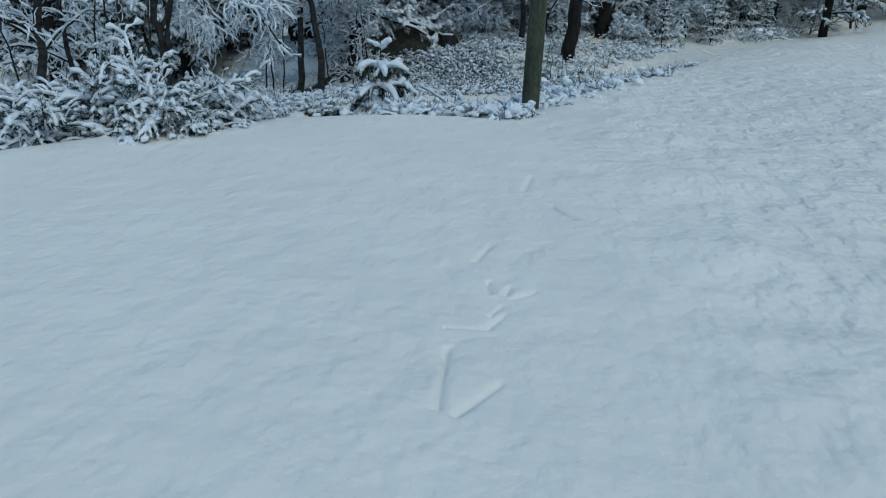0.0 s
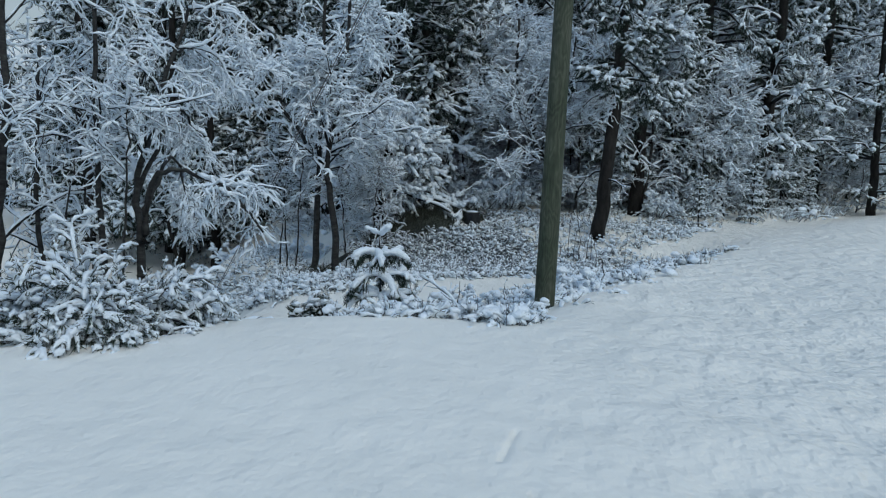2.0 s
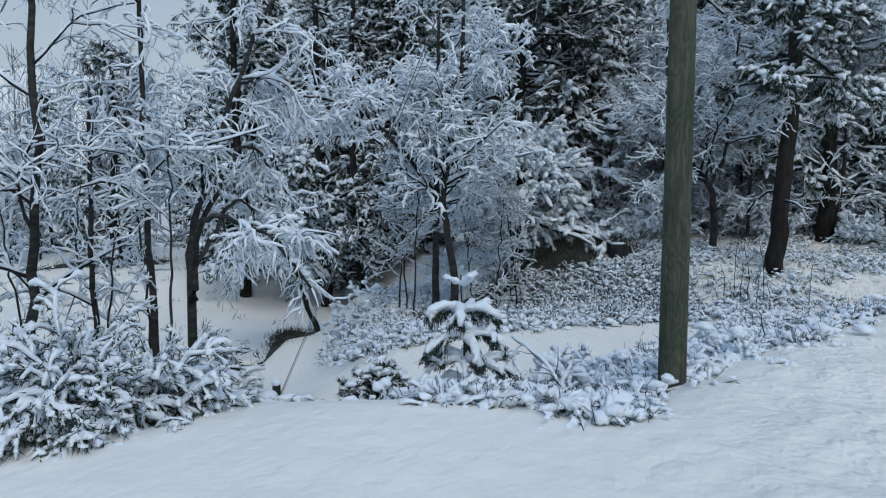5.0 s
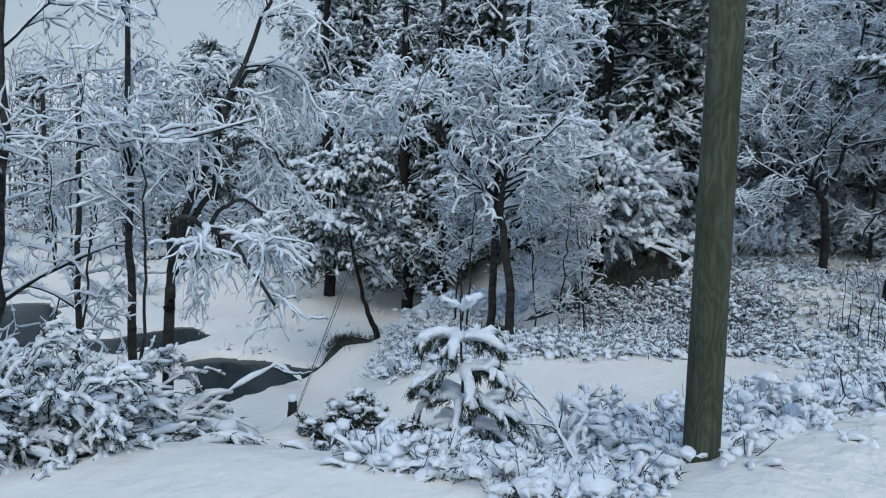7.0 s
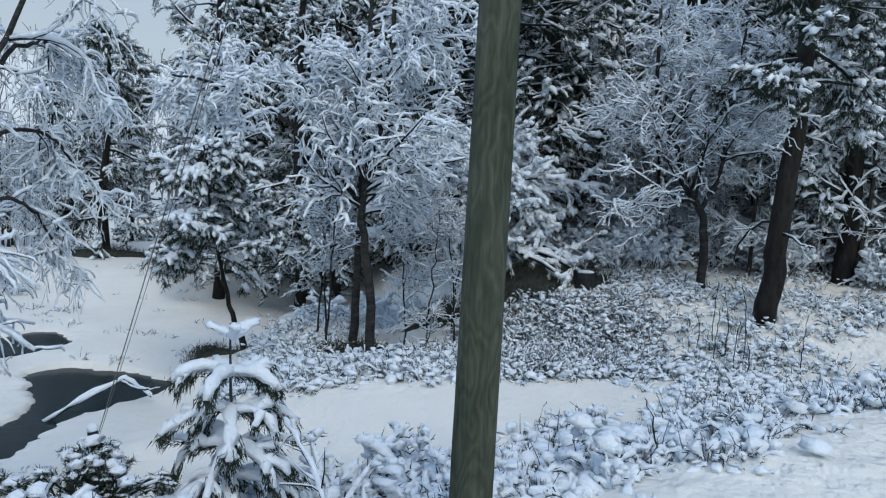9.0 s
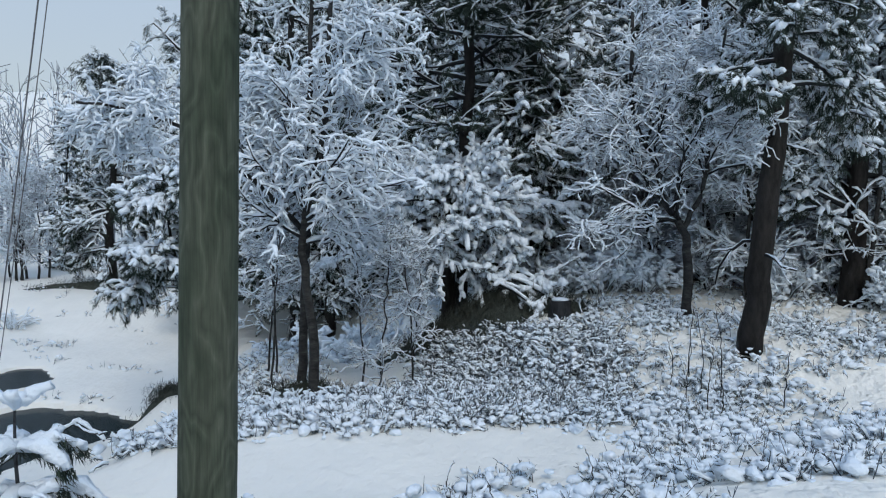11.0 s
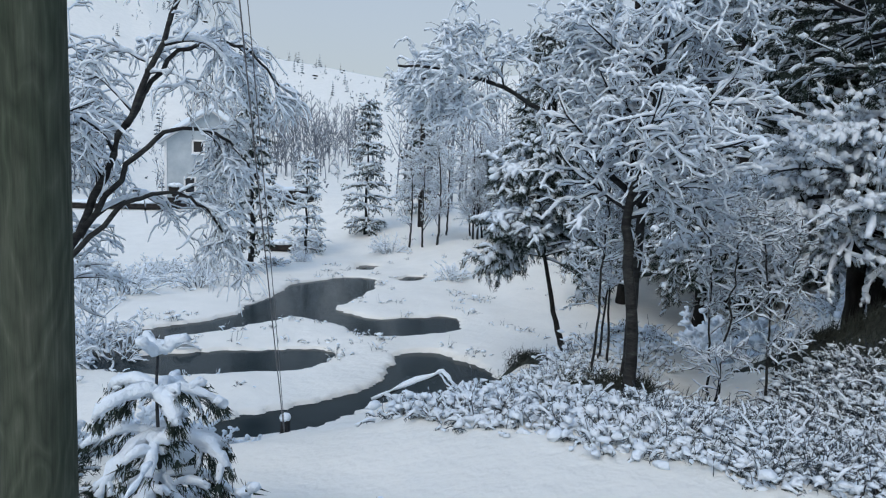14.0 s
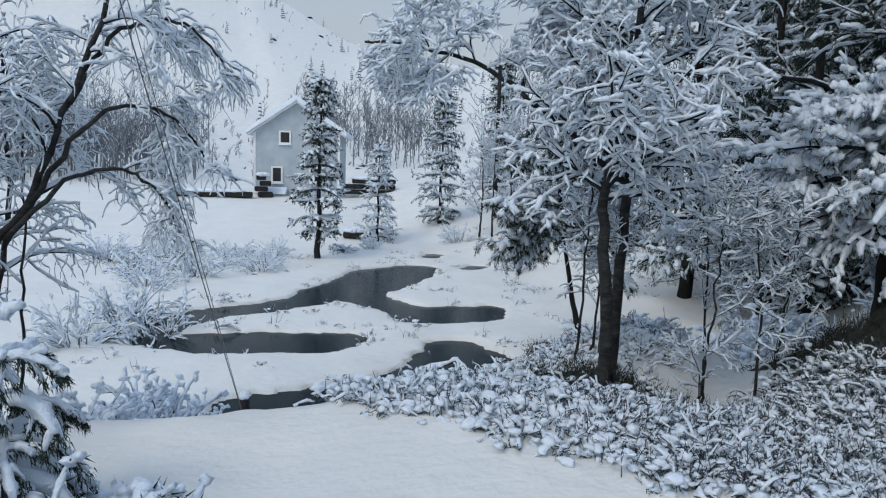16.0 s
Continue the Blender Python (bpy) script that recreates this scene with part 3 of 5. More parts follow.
def guy_wire():
    a, b = np.array([-4.33, 12.3, -1.45]), np.array([1.215 + 0.19, 9.9, 8.2])
    ob = thing("guy_wire", tuple(a), "thin steel guy wire running from an anchor post to the pole", "wire")
    g = Geo()
    u = np.linspace(0, 1, 14)[:, None]
    P = (a + (b - a) * u - UP * 0.12 * np.sin(np.pi * u)) - a
    g.tubes(P[None], np.full((1, 14), 0.006), 6)
    part("strand", g, M_WIRE, ob)
    g = Geo()
    g.tubes((P + np.array([0.012, 0.05, 0.02]) * np.sin(np.pi * u) + np.array([0.02, 0.0, 0.0]))[None], np.full((1, 14), 0.004), 6)
    part("strand", g, M_WIRE, ob)


guy_wire()


# ---- the near trees ----
def at(x, y, sink=0.0):
    return (x, y, gz(x, y) - sink)


# The twin birches on the heath.
birch(121, at(-2.82, 16.35), [([(0, 0, -0.1), (-0.03, 0.0, 1.2), (-0.2, 0.0, 2.3), (-0.1, 0.05, 3.1), (0.18, 0.1, 4.4), (0.3, 0.1, 7.8)], 0.088, 0.028)],
      "dark slender birch with a bowed stem, every branch thick with snow", 22, 1.75, 58, 0.0, 9, 8, 0.36, -0.2, 0.0195, 0.4)
birch(122, at(-3.4, 16.85), [([(0, 0, -0.1), (0.04, 0.0, 1.6), (0.1, 0.05, 3.4), (0.2, 0.0, 5.4), (0.2, 0.1, 8.2)], 0.085, 0.024),
                            ([(0.07, 0.0, 2.5), (-0.18, -0.75, 3.15), (-0.5, -1.6, 3.8), (-0.8, -2.4, 4.1), (-1.1, -3.1, 4.15)], 0.05, 0.014, 0.55)],
      "tall dark birch with a long leaning limb and thick snowy branches", 20, 1.75, 58, 0.0, 9, 8, 0.36, -0.2, 0.0195, 0.4)
# Thin saplings round their feet.
for k, (x, y, h) in enumerate([(-3.75, 16.5, 3.6), (-4.1, 17.1, 3.0), (-2.3, 17.3, 2.8), (-1.9, 17.8, 2.6), (-4.3, 17.1, 2.6), (-2.9, 17.9, 2.9), (-2.2, 18.3, 2.4)]):
    birch(30 + k, at(x, y), [([(0, 0, -0.1), (0.1 * (-1) ** k, 0.05, h * 0.5), (0.25 * (-1) ** k, 0.0, h)], 0.022, 0.006)],
          "thin young birch with snowy twigs among the heather", 12, 0.8, 50, 0.05, 5, 5, 0.2, -0.05, 0.012, 0.2, group="birch saplings on the heath", branch_len=0.45, split=False)
# The birch with the crooked stem at the wood's edge.
birch(41, at(2.03, 20.3), [([(0, 0, -0.1), (0.0, 0, 1.0), (-0.12, 0.0, 1.5), (-0.45, 0.1, 2.0), (-0.55, 0.1, 2.6), (-0.95, 0.1, 3.4), (-1.0, 0.0, 5.2)], 0.09, 0.03),
                          ([(-0.1, 0, 1.45), (0.25, 0, 2.3), (0.3, 0.1, 3.4), (0.5, 0.2, 4.8)], 0.05, 0.02)],
      "crooked dark birch with a kinked stem and fine snowy twigs", 22, 2.0, 55, 0.05, 11, 9, 0.34, -0.06, 0.0135, 0.34)
# Weeping birches behind the big bush.
birch(51, at(-4.25, 9.7), [([(0, 0, -0.2), (0.05, 0.0, 1.5), (-0.05, 0.1, 3.2), (0.0, 0.1, 6.0)], 0.058, 0.02)],
      "slim birch with drooping snow-covered branches behind the bush", 10, 1.6, 55, -0.07, 6, 5, 0.4, -0.35, 0.012, 0.42, group="weeping birches behind the bush")
W = at(-3.75, 9.7)


def off(*points):
    """Places of the leaning birch, counted from its foot."""
    return [(x - W[0], y - W[1], z - W[2]) for x, y, z in points]


birch(52, W, [(off((-3.75, 9.7, W[2] - 0.2), (-3.78, 9.8, 0.5), (-3.98, 10.12, 1.1), (-3.93, 10.4, 1.8), (-3.86, 10.68, 2.5), (-3.7, 11.0, 3.4), (-3.5, 11.3, 4.0)), 0.06, 0.018, 0.85),
              (off((-3.72, 9.75, 0.5), (-3.58, 9.68, 1.15), (-3.3, 9.55, 1.37), (-2.94, 9.4, 1.36), (-2.45, 9.35, 1.15), (-2.1, 9.42, 0.7)), 0.045, 0.012, 0.5),
              (off((-3.98, 10.12, 1.1), (-3.85, 10.6, 1.85), (-3.9, 11.05, 2.2), (-3.9, 11.55, 2.1), (-3.95, 11.85, 1.7)), 0.035, 0.01, 0.5),
              (off((-3.85, 9.95, 0.8), (-3.8, 10.45, 1.35), (-3.9, 10.9, 1.55), (-3.95, 11.3, 1.4), (-4.0, 11.55, 1.0)), 0.032, 0.01, 0.5),
              (off((-3.9, 10.55, 2.2), (-3.85, 11.05, 2.95), (-3.8, 11.65, 3.05), (-3.8, 12.05, 2.7)), 0.03, 0.01, 0.5)],
      "leaning birch arching over with curtains of snowy twigs", 12, 1.2, 46, -0.2, 6, 5, 0.4, -0.5, 0.0145, 0.35, group="weeping birches behind the bush")
birch(53, at(-4.85, 8.7), [([(0, 0, -0.2), (-0.05, 0.0, 1.5), (0.1, 0.1, 3.5), (0.1, 0.2, 6.2)], 0.08, 0.025)],
      "slim birch with drooping snow-covered branches behind the bush", 10, 1.6, 55, -0.07, 6, 5, 0.4, -0.35, 0.012, 0.42, group="weeping birches behind the bush")
birch(54, at(-4.55, 9.45), [([(0, 0, -0.2), (-0.3, 0.1, 1.2), (-0.5, 0.3, 2.6), (-0.4, 0.3, 4.4)], 0.05, 0.02)],
      "slim birch with drooping snow-covered branches behind the bush", 7, 1.4, 52, -0.06, 5, 4, 0.4, -0.35, 0.0125, 0.45, group="weeping birches behind the bush")
for k, (x, y, h) in enumerate([(-4.0, 9.5, 3.4), (-4.4, 9.9, 4.0), (-4.7, 9.3, 3.2), (-5.2, 9.0, 3.6)]):
    birch(56 + k, at(x, y), [([(0, 0, -0.1), (0.12 * (-1) ** k, 0.08, h * 0.5), (0.3 * (-1) ** k, 0.1 * (k % 3), h)], 0.024, 0.007)],
          "thin dark birch stem with snowy twigs behind the bush", 7, 0.9, 42, 0.0, 4, 3, 0.3, -0.2, 0.013, 0.4, group="thin birches behind the bush", branch_len=0.45)

# The small pine with the bent stem by the river.
pine(61, at(-7.25, 18.7), [(0.22, 0.05, -0.15), (0.05, 0, 0.25), (-0.15, -0.05, 0.9), (-0.42, -0.2, 2.2), (-0.68, -0.35, 4.4)], 0.095, 0.02,
     "small pine with a bent stem and a heavy load of snow", 38, 1.35, 0.73, -0.1, 8, 7, 0.1, taper=0.45, keep=0.85, dust=1.2, lump=1.5, needle=12)
# The pine with the broad snowy skirt on the heath.
pine(62, at(-2.57, 20.5), [(0.1, 0, -0.15), (0.05, 0, 0.6), (0.0, 0.05, 1.5), (0.1, 0.1, 2.5), (0.15, 0.1, 3.4)], 0.17, 0.07,
     "dark pine with a broad snowy skirt of boughs", 70, 2.35, 0.43, -0.07, 9, 9, 0.074, taper=0.6, keep=1.0, dust=2.4, lump=2.1, needle=4, angle=84)
# The tall dark pine behind it.
pine(64, at(-2.75, 21.5), [(0, 0, -0.2), (0.1, 0, 2.2), (0.15, 0.1, 5.0), (0.3, 0, 10.0)], 0.2, 0.08,
     "tall dark pine with long flat boughs dusted with snow", 46, 2.9, 0.3, -0.03, 10, 5, 0.12, needle=22, taper=0.3, keep=0.65, dust=0.7, lump=1.0, shape=ICO1, split=False)
# The tall trunk right of the pole, bare low down.
pine(63, at(3.15, 18.65), [(-0.12, 0, -0.15), (0.0, 0, 1.0), (0.12, 0, 2.6), (0.3, 0.1, 5.0), (0.4, 0.1, 10.0)], 0.19, 0.11,
     "tall reddish-brown pine trunk with snowy side branches", 34, 1.25, 0.62, -0.06, 7, 5, 0.1, dead=3, shape=ICO1, dust=0.6, lump=1.2)

# ---- the wood behind ----
WOOD = []
for k in range(3):
    WOOD.append(pine(70 + k, at(*[(-2.0, 24.0), (4.6, 22.4), (7.4, 25.5)][k]), [(0, 0, -0.3), (0.1, 0, 2.5), (-0.1, 0.1, 6.0), (0.1, 0, 12.0)], 0.22, 0.08,
                     "tall dark pine with snow on its boughs at the wood's edge", 46, 2.3, 0.16 + 0.03 * k, -0.1, 8, 5, 0.12, "tall pines of the wood", 10, keep=0.74, dust=0.8, lump=1.45, dead=6, taper=0.4, split=False, shape=ICO1))
SPR = [spruce(80 + k, at(*[(6.0, 23.2), (10.5, 27.0)][k]), [6.0, 4.2][k], "snow-covered spruce at the edge of the dark wood", 0.24, 0.08, 16, 7, 0.08, -0.1, 0.04, "spruces of the wood", needle=3, gap=0.1, sides=3) for k in range(2)]
rg = np.random.default_rng(9)
spots = []
for row, (y0, n, x0, x1) in enumerate([(23.5, 7, -7, 10), (26.5, 8, -9, 15), (30, 9, -11, 20), (36, 10, -12, 30)]):
    for k in range(n):
        x = x0 + (x1 - x0) * (k + 0.5) / n + rg.uniform(-0.7, 0.7)
        y = y0 + rg.uniform(-1.2, 1.2) + 0.25 * max(x - 6, 0)
        size, turn = rg.uniform(0.8, 1.25), rg.uniform(0, 360)
        if (x > -3.5 or y > 26) and not (0 < x < 7.5 and y < 26):
            spots.append((x, y, size, turn))
for k, (x, y, s, a) in enumerate(spots):
    src = WOOD[k % 3] if k % 4 else SPR[k % 2]
    c = copy_thing(src, pose(x, y, gz(x, y) - 0.1, 0, 0, a))
    c.scale = (s, s, s)
FROST = [birch(90 + k, at(4.2 + 1.4 * k, 23.0 + 0.6 * k), [([(0, 0, -0.1), (0.2, 0.05, 1.8), (0.1 * k, 0.0, 4.4)], 0.05, 0.012)],
               "frosted young birch in front of the dark wood", 20, 1.4, 55, -0.03, 9, 6, 0.32, -0.14, 0.025, 0.1, group="young birches at the wood's edge", branch_len=0.6, split=False) for k in range(3)]
for k in range(38):
    x = rg.uniform(-2.5, 22)
    y = 23.2 + 0.62 * max(x - 5, 0) + rg.uniform(-0.6, 4.5)
    c = copy_thing(FROST[k % 3], pose(x, y, gz(x, y) - 0.05, 0, 0, rg.uniform(0, 360)))
    c.scale = [rg.uniform(0.55, 1.35)] * 3
for k in range(26):
    x, y = rg.uniform(-2.0, 7.5), rg.uniform(21.8, 24.6)
    c = copy_thing(FROST[k % 3], pose(x, y + 0.25 * max(x - 4, 0), gz(x, y) - 0.05, 0, 0, rg.uniform(0, 360)))
    c.scale = [rg.uniform(0.7, 1.3)] * 3
SMALL = spruce(95, at(7.9, 22.3), 1.7, "knee-high spruce seedling white with snow at the wood's edge", 0.3, 0.025, 9, 6, 0.1, -0.05, 0.02, "spruce seedlings at the wood's edge", "spruce_sapling", 3, 0.14, sides=4)
for k in range(12):
    x = rg.uniform(5, 17)
    y = 20.3 + 1.05 * max(x - 6, 0) + rg.uniform(0, 2.0)
    if line_gap(x, y, EDGE) > 0.6:
        c = copy_thing(SMALL, pose(x, y, gz(x, y) - 0.03, 0, 0, rg.uniform(0, 360)))
        c.scale = [rg.uniform(0.6, 1.5)] * 3

# ---- trees on the plain ----
spruce(101, at(-27.5, 17.3), 8.2, "slender spruce with a clear stem and drooping snowy boughs", 0.21, 0.16, 13, 6, 0.2, -0.08, 0.07, needle=4, gap=0.08, sides=3)
spruce(102, at(-33.5, 21.6), 5.4, "young spruce laden with snow on the far bank", 0.3, 0.1, 10, 6, 0.1, -0.06, 0.06, needle=3, gap=0.08, sides=3)
FAR_SPRUCE = spruce(103, at(-37.0, 26.5), 8.2, "dark snowy spruce beyond the river", 0.24, 0.13, 13, 6, 0.1, -0.08, 0.07, needle=4, gap=0.08, sides=3)
spruce(104, at(-41.5, 32.5), 10.0, "dark snowy spruce beyond the river", 0.24, 0.15, 13, 6, 0.1, -0.08, 0.08, needle=4, gap=0.08, sides=3)
pine(105, at(-24.5, 31.0), [(0, 0, -0.3), (-0.2, 0, 2.5), (0.2, 0, 6), (0.3, 0, 10.0)], 0.3, 0.06, "broad dark pine on a bare patch beyond the river", 48, 2.6, 0.25, -0.1, 7, 5, 0.2, needle=9, keep=0.7, split=False, shape=ICO1)
COPSE = []
for k in range(12):
    x, y = -32 - rg.uniform(-2.5, 3.5), 28 + rg.uniform(-2.5, 5)
    if k < 3:
        COPSE.append(birch(110 + k, at(x, y), [([(0, 0, -0.2), (0.1, 0.05, 2.5), (0.3 * rg.normal(), 0.0, 5.5)], 0.07, 0.015)],
                           "pale frosted birch in a copse beyond the river", 14, 1.5, 38, 0.06, 6, 5, 0.4, -0.05, 0.022, 0.2, group="birch copse beyond the river", branch_len=0.8, split=False))
    else:
        c = copy_thing(COPSE[k % 3], pose(x, y, gz(x, y), 0, 0, 83 * k))
        c.scale = [0.85 + 0.05 * (k % 6)] * 3
for x, y, k, sc in [(-15.0, 27.4, 0, 1.15), (-9.8, 27.0, 1, 0.95), (-11.2, 27.0, 1, 1.05), (-6.0, 28.6, 2, 0.95), (-13.5, 31, 0, 1.0)]:
    c = copy_thing(WOOD[k], pose(x, y, gz(x, y) - 0.1, 0, 0, 70 * k + 20))
    c.scale = (sc, sc, sc)
BIG = spruce(106, at(-17.8, 32.5), 15.5, "tall dense dark conifer heavy with snow beyond the heath", 0.25, 0.28, 22, 9, 0.1, -0.07, 0.1, needle=8, gap=0.065, sides=4)
for x, y, h in [(-14.6, 34.5, 14.0), (-11.6, 32.0, 13.0), (-20.5, 37.5, 14.5), (-8.6, 29.0, 11.0), (3.0, 38.0, 15.0), (8.0, 40.0, 15.0), (13.0, 41.0, 16.0), (18.5, 43.0, 15.0), (24.0, 46.0, 17.0), (-2.0, 38.0, 14.0), (30.0, 50.0, 18.0), (15.5, 37.0, 12.0)]:
    c = copy_thing(BIG, pose(x, y, gz(x, y) - 0.1, 0, 0, 47 * h))
    c.scale = [h / 15.5] * 3
for x, y, h in [(-30, 38, 8.5), (-34, 36, 9.5), (-22, 38, 10.0), (-28, 41, 9.0), (-19, 35, 9.0)]:
    c = copy_thing(FAR_SPRUCE, pose(x, y, gz(x, y) - 0.1, 0, 0, 31 * h))
    c.scale = [h / 8.2] * 3


# ---- heather and bushes ----
def heather(name, label, seed, spots, stems=6, high=0.17, amount=0.02, pads_per=3, pad=0.085, spread=0.13, sides=4, keep=0.9, sprigs=3, shape=ICO2, leaves=3):
    """Tufts of heather: bowed stems with fingers of snow, cushions of snow and a few bare sprigs."""
    rg = np.random.default_rng(seed)
    spots = np.array(spots)
    base = np.stack([spots[:, 0], spots[:, 1], height(spots[:, 0], spots[:, 1])], 1)
    stem, snow = Geo(), Geo()
    big = rg.uniform(0.55, 1.3, len(base))

    def fan(n, lean, length, droop, K):
        B, g = np.repeat(base, n, 0), np.repeat(big, n)
        off = rg.normal(size=(len(B), 2)) * spread * 0.6
        d = unit(np.concatenate([off * lean / spread * 0.6 + 0.25 * rg.normal(size=(len(B), 2)), rg.uniform(0.5, 1.2, (len(B), 1))], 1))
        L = length * rg.uniform(0.5, 1.35, len(B)) * g
        P = [B + np.concatenate([off, np.full((len(B), 1), -0.02)], 1)]
        for k in range(1, K):
            d = unit(d + 0.2 * rg.normal(size=d.shape) - UP * droop * k)
            P.append(P[-1] + d * (L / (K - 1))[:, None])
        return np.stack(P, 1)

    P = fan(stems, 1.0, high * 1.1, 0.14, 4)
    r = np.full((len(P), 1), 0.006) * np.linspace(1.2, 0.6, 4)
    stem.tubes(P, r, 3)
    snow_on(snow, rg, P, r, amount, sides, keep)
    leaf = Geo()
    for k in range(1, 4):
        leaf.spikes(rg, P[:, k] - UP * 0.008, unit(P[:, k] - P[:, k - 1]) - 0.5 * UP, 0.06, 0.0055, leaves, 0.7)
    if sprigs:
        Q = fan(sprigs, 0.35, high * 1.25, 0.0, 3)
        q = np.full((len(Q), 1), 0.0045) * np.linspace(1.2, 0.5, 3)
        stem.tubes(Q, q, 3)
        b, c = grow(rg, Q, q, 1, high * 0.5, 30, 0.1, 3, 0.3, 0.9, 0.9, 0.12)
        stem.tubes(b, c, 3)
        snow_on(snow, rg, b, c, amount * 0.35, 3, 0.6)
    C = np.repeat(base, pads_per, 0)
    g = np.repeat(big, pads_per)[:, None]
    C = C + np.concatenate([rg.normal(size=(len(C), 2)) * spread, high * g * rg.uniform(-0.1, 0.75, (len(C), 1))], 1)
    sz = pad * g * rg.uniform(0.4, 1.25, (len(C), 1)) * np.array([1.15, 0.9, 0.55]) * rg.uniform(0.7, 1.3, (len(C), 3))
    snow.pads(rg, C, sz, None, 0.2, shape)
    ob = thing(name, (0, 0, 0), label, "heather")
    ob["kind"] = "stuff"
    tagged(part("stem_work", stem, M_HEATH, ob), kind="stuff")
    tagged(part("leafage", leaf, M_HEATHLEAF, ob), kind="stuff")
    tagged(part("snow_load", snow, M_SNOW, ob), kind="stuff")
    return ob


def scatter(seed, n, x0, x1, y0, y1, keep):
    rg = np.random.default_rng(seed)
    p = np.stack([rg.uniform(x0, x1, n), rg.uniform(y0, y1, n)], 1)
    return p[keep(p[:, 0], p[:, 1], rg.random(n))]


def heath_line(x):
    """The near border of the wide heath."""
    return np.interp(x, [-9, -6, -3.1, -1.9, -0.3, 0.5, 1.3, 2.2, 5, 12], [17.9, 16.9, 13.1, 13.6, 14.5, 15.5, 16.0, 16.4, 18.2, 27])


def rim_line(y):
    return np.interp(y, [11.2, 12, 12.7, 13.2, 14.4, 15.7, 16.6, 18], [-0.2, 0.0, 0.3, 0.7, 1.1, 1.6, 2.4, 3.6])


# Round the pole and along the rim of the track.
heather("heather", "low heather heaped with snow round the pole's foot", 1,
        scatter(1, 1300, -2.0, 3.2, 8.3, 12.4, lambda x, y, u: (line_gap(x, y, EDGE) > 0.12 + 0.3 * (x > 1.5)) & (line_gap(x, y, EDGE) < 1.0 + 1.0 * (x > 0.9)) & (u < 0.85 * (x > -0.5) * (waves(x, y, 3.6, 31) > -0.12) + 0.04)), 6, 0.17, 0.026, 7, 0.058, 0.13, sprigs=2, leaves=4)
heather("heather", "low heather tufts poking from the snow on the rim", 2,
        scatter(2, 1100, -0.3, 5.2, 11.2, 17.0, lambda x, y, u: (line_gap(x, y, EDGE) > 0.2) & (x > rim_line(y)) & (waves(x, y, 3.2, 32) > -0.1) & (u < 0.75)), 5, 0.15, 0.024, 6, 0.058, 0.13, sprigs=4, leaves=3)
heather("bank_tufts", "dry grass tufts and low scrub poking from the snowy plain", 6,
        scatter(6, 700, -33, -8, 8, 30, lambda x, y, u: (channel_gap(x, y) > 0.15) & ((u < 0.25) | ((channel_gap(x, y) < 0.6) & (u < 0.8)))), 4, 0.17, 0.02, 1, 0.07, 0.16, 3, 0.6, 2, ICO1, 3)
# The wide heath with the dark hollows.
def in_hump(x, y):
    """The bare mound between the pine and the stump."""
    return ((x + 1.35) / 1.5) ** 2 + ((y - 19.75) / 1.1) ** 2 < 1


def hollow(x, y):
    return (x > -2.0) & (x < 2.2 - 0.25 * (y - 15)) & (y > 14.9 + 0.25 * np.abs(x + 0.2)) & (y < 19.2)


heather("heather", "snowy heather bank between the birches and the track", 3,
        scatter(3, 1700, -8.5, 4.0, 12.6, 18.5, lambda x, y, u: (y > heath_line(x)) & (y < heath_line(x) + 1.2) & (x > -5.9)), 6, 0.15, 0.023, 6, 0.052, 0.14, sprigs=2, leaves=4)
heather("heather", "dark heather dusted with snow under the trees", 4,
        scatter(4, 2900, -8, 9, 13.5, 26, lambda x, y, u: (y > heath_line(x) + 0.9) & (y < 25) & (x > -7.2 + 0.25 * (18 - y)) & (line_gap(x, y, EDGE) > 0.3) & (x > rim_line(y) - 9 * (y > heath_line(x))) & ~in_hump(x, y) & (np.abs(line_gap(x, y, NOTCH)) > 0.75) & ((y < 18.6) | (x > np.interp(y, [18.6, 19.3, 20.3, 22], [-6.6, -5.0, -3.7, -3.6]))) & (~hollow(x, y) | (u < 0.25)) & ((y < 20.6) | (u < 0.38))),
        7, 0.17, 0.021, 6, 0.05, 0.18, 4, 0.85, 1, ICO1, 3)
heather("heather", "dense dark heather dusted with snow in the hollow", 7,
        scatter(7, 1250, -2.2, 2.4, 14.8, 19.4, lambda x, y, u: hollow(x, y) & (y > heath_line(x) + 0.3)), 8, 0.19, 0.018, 4, 0.046, 0.18, 4, 0.8, 2, ICO1, 4)
heather("undergrowth", "tall bilberry undergrowth thick with snow in the wood", 5,
        scatter(5, 800, -7, 14, 23.5, 33, lambda x, y, u: (line_gap(x, y, EDGE) > 0.5)), 7, 0.42, 0.034, 2, 0.1, 0.3, 3, 0.85, 1, ICO1, 2)


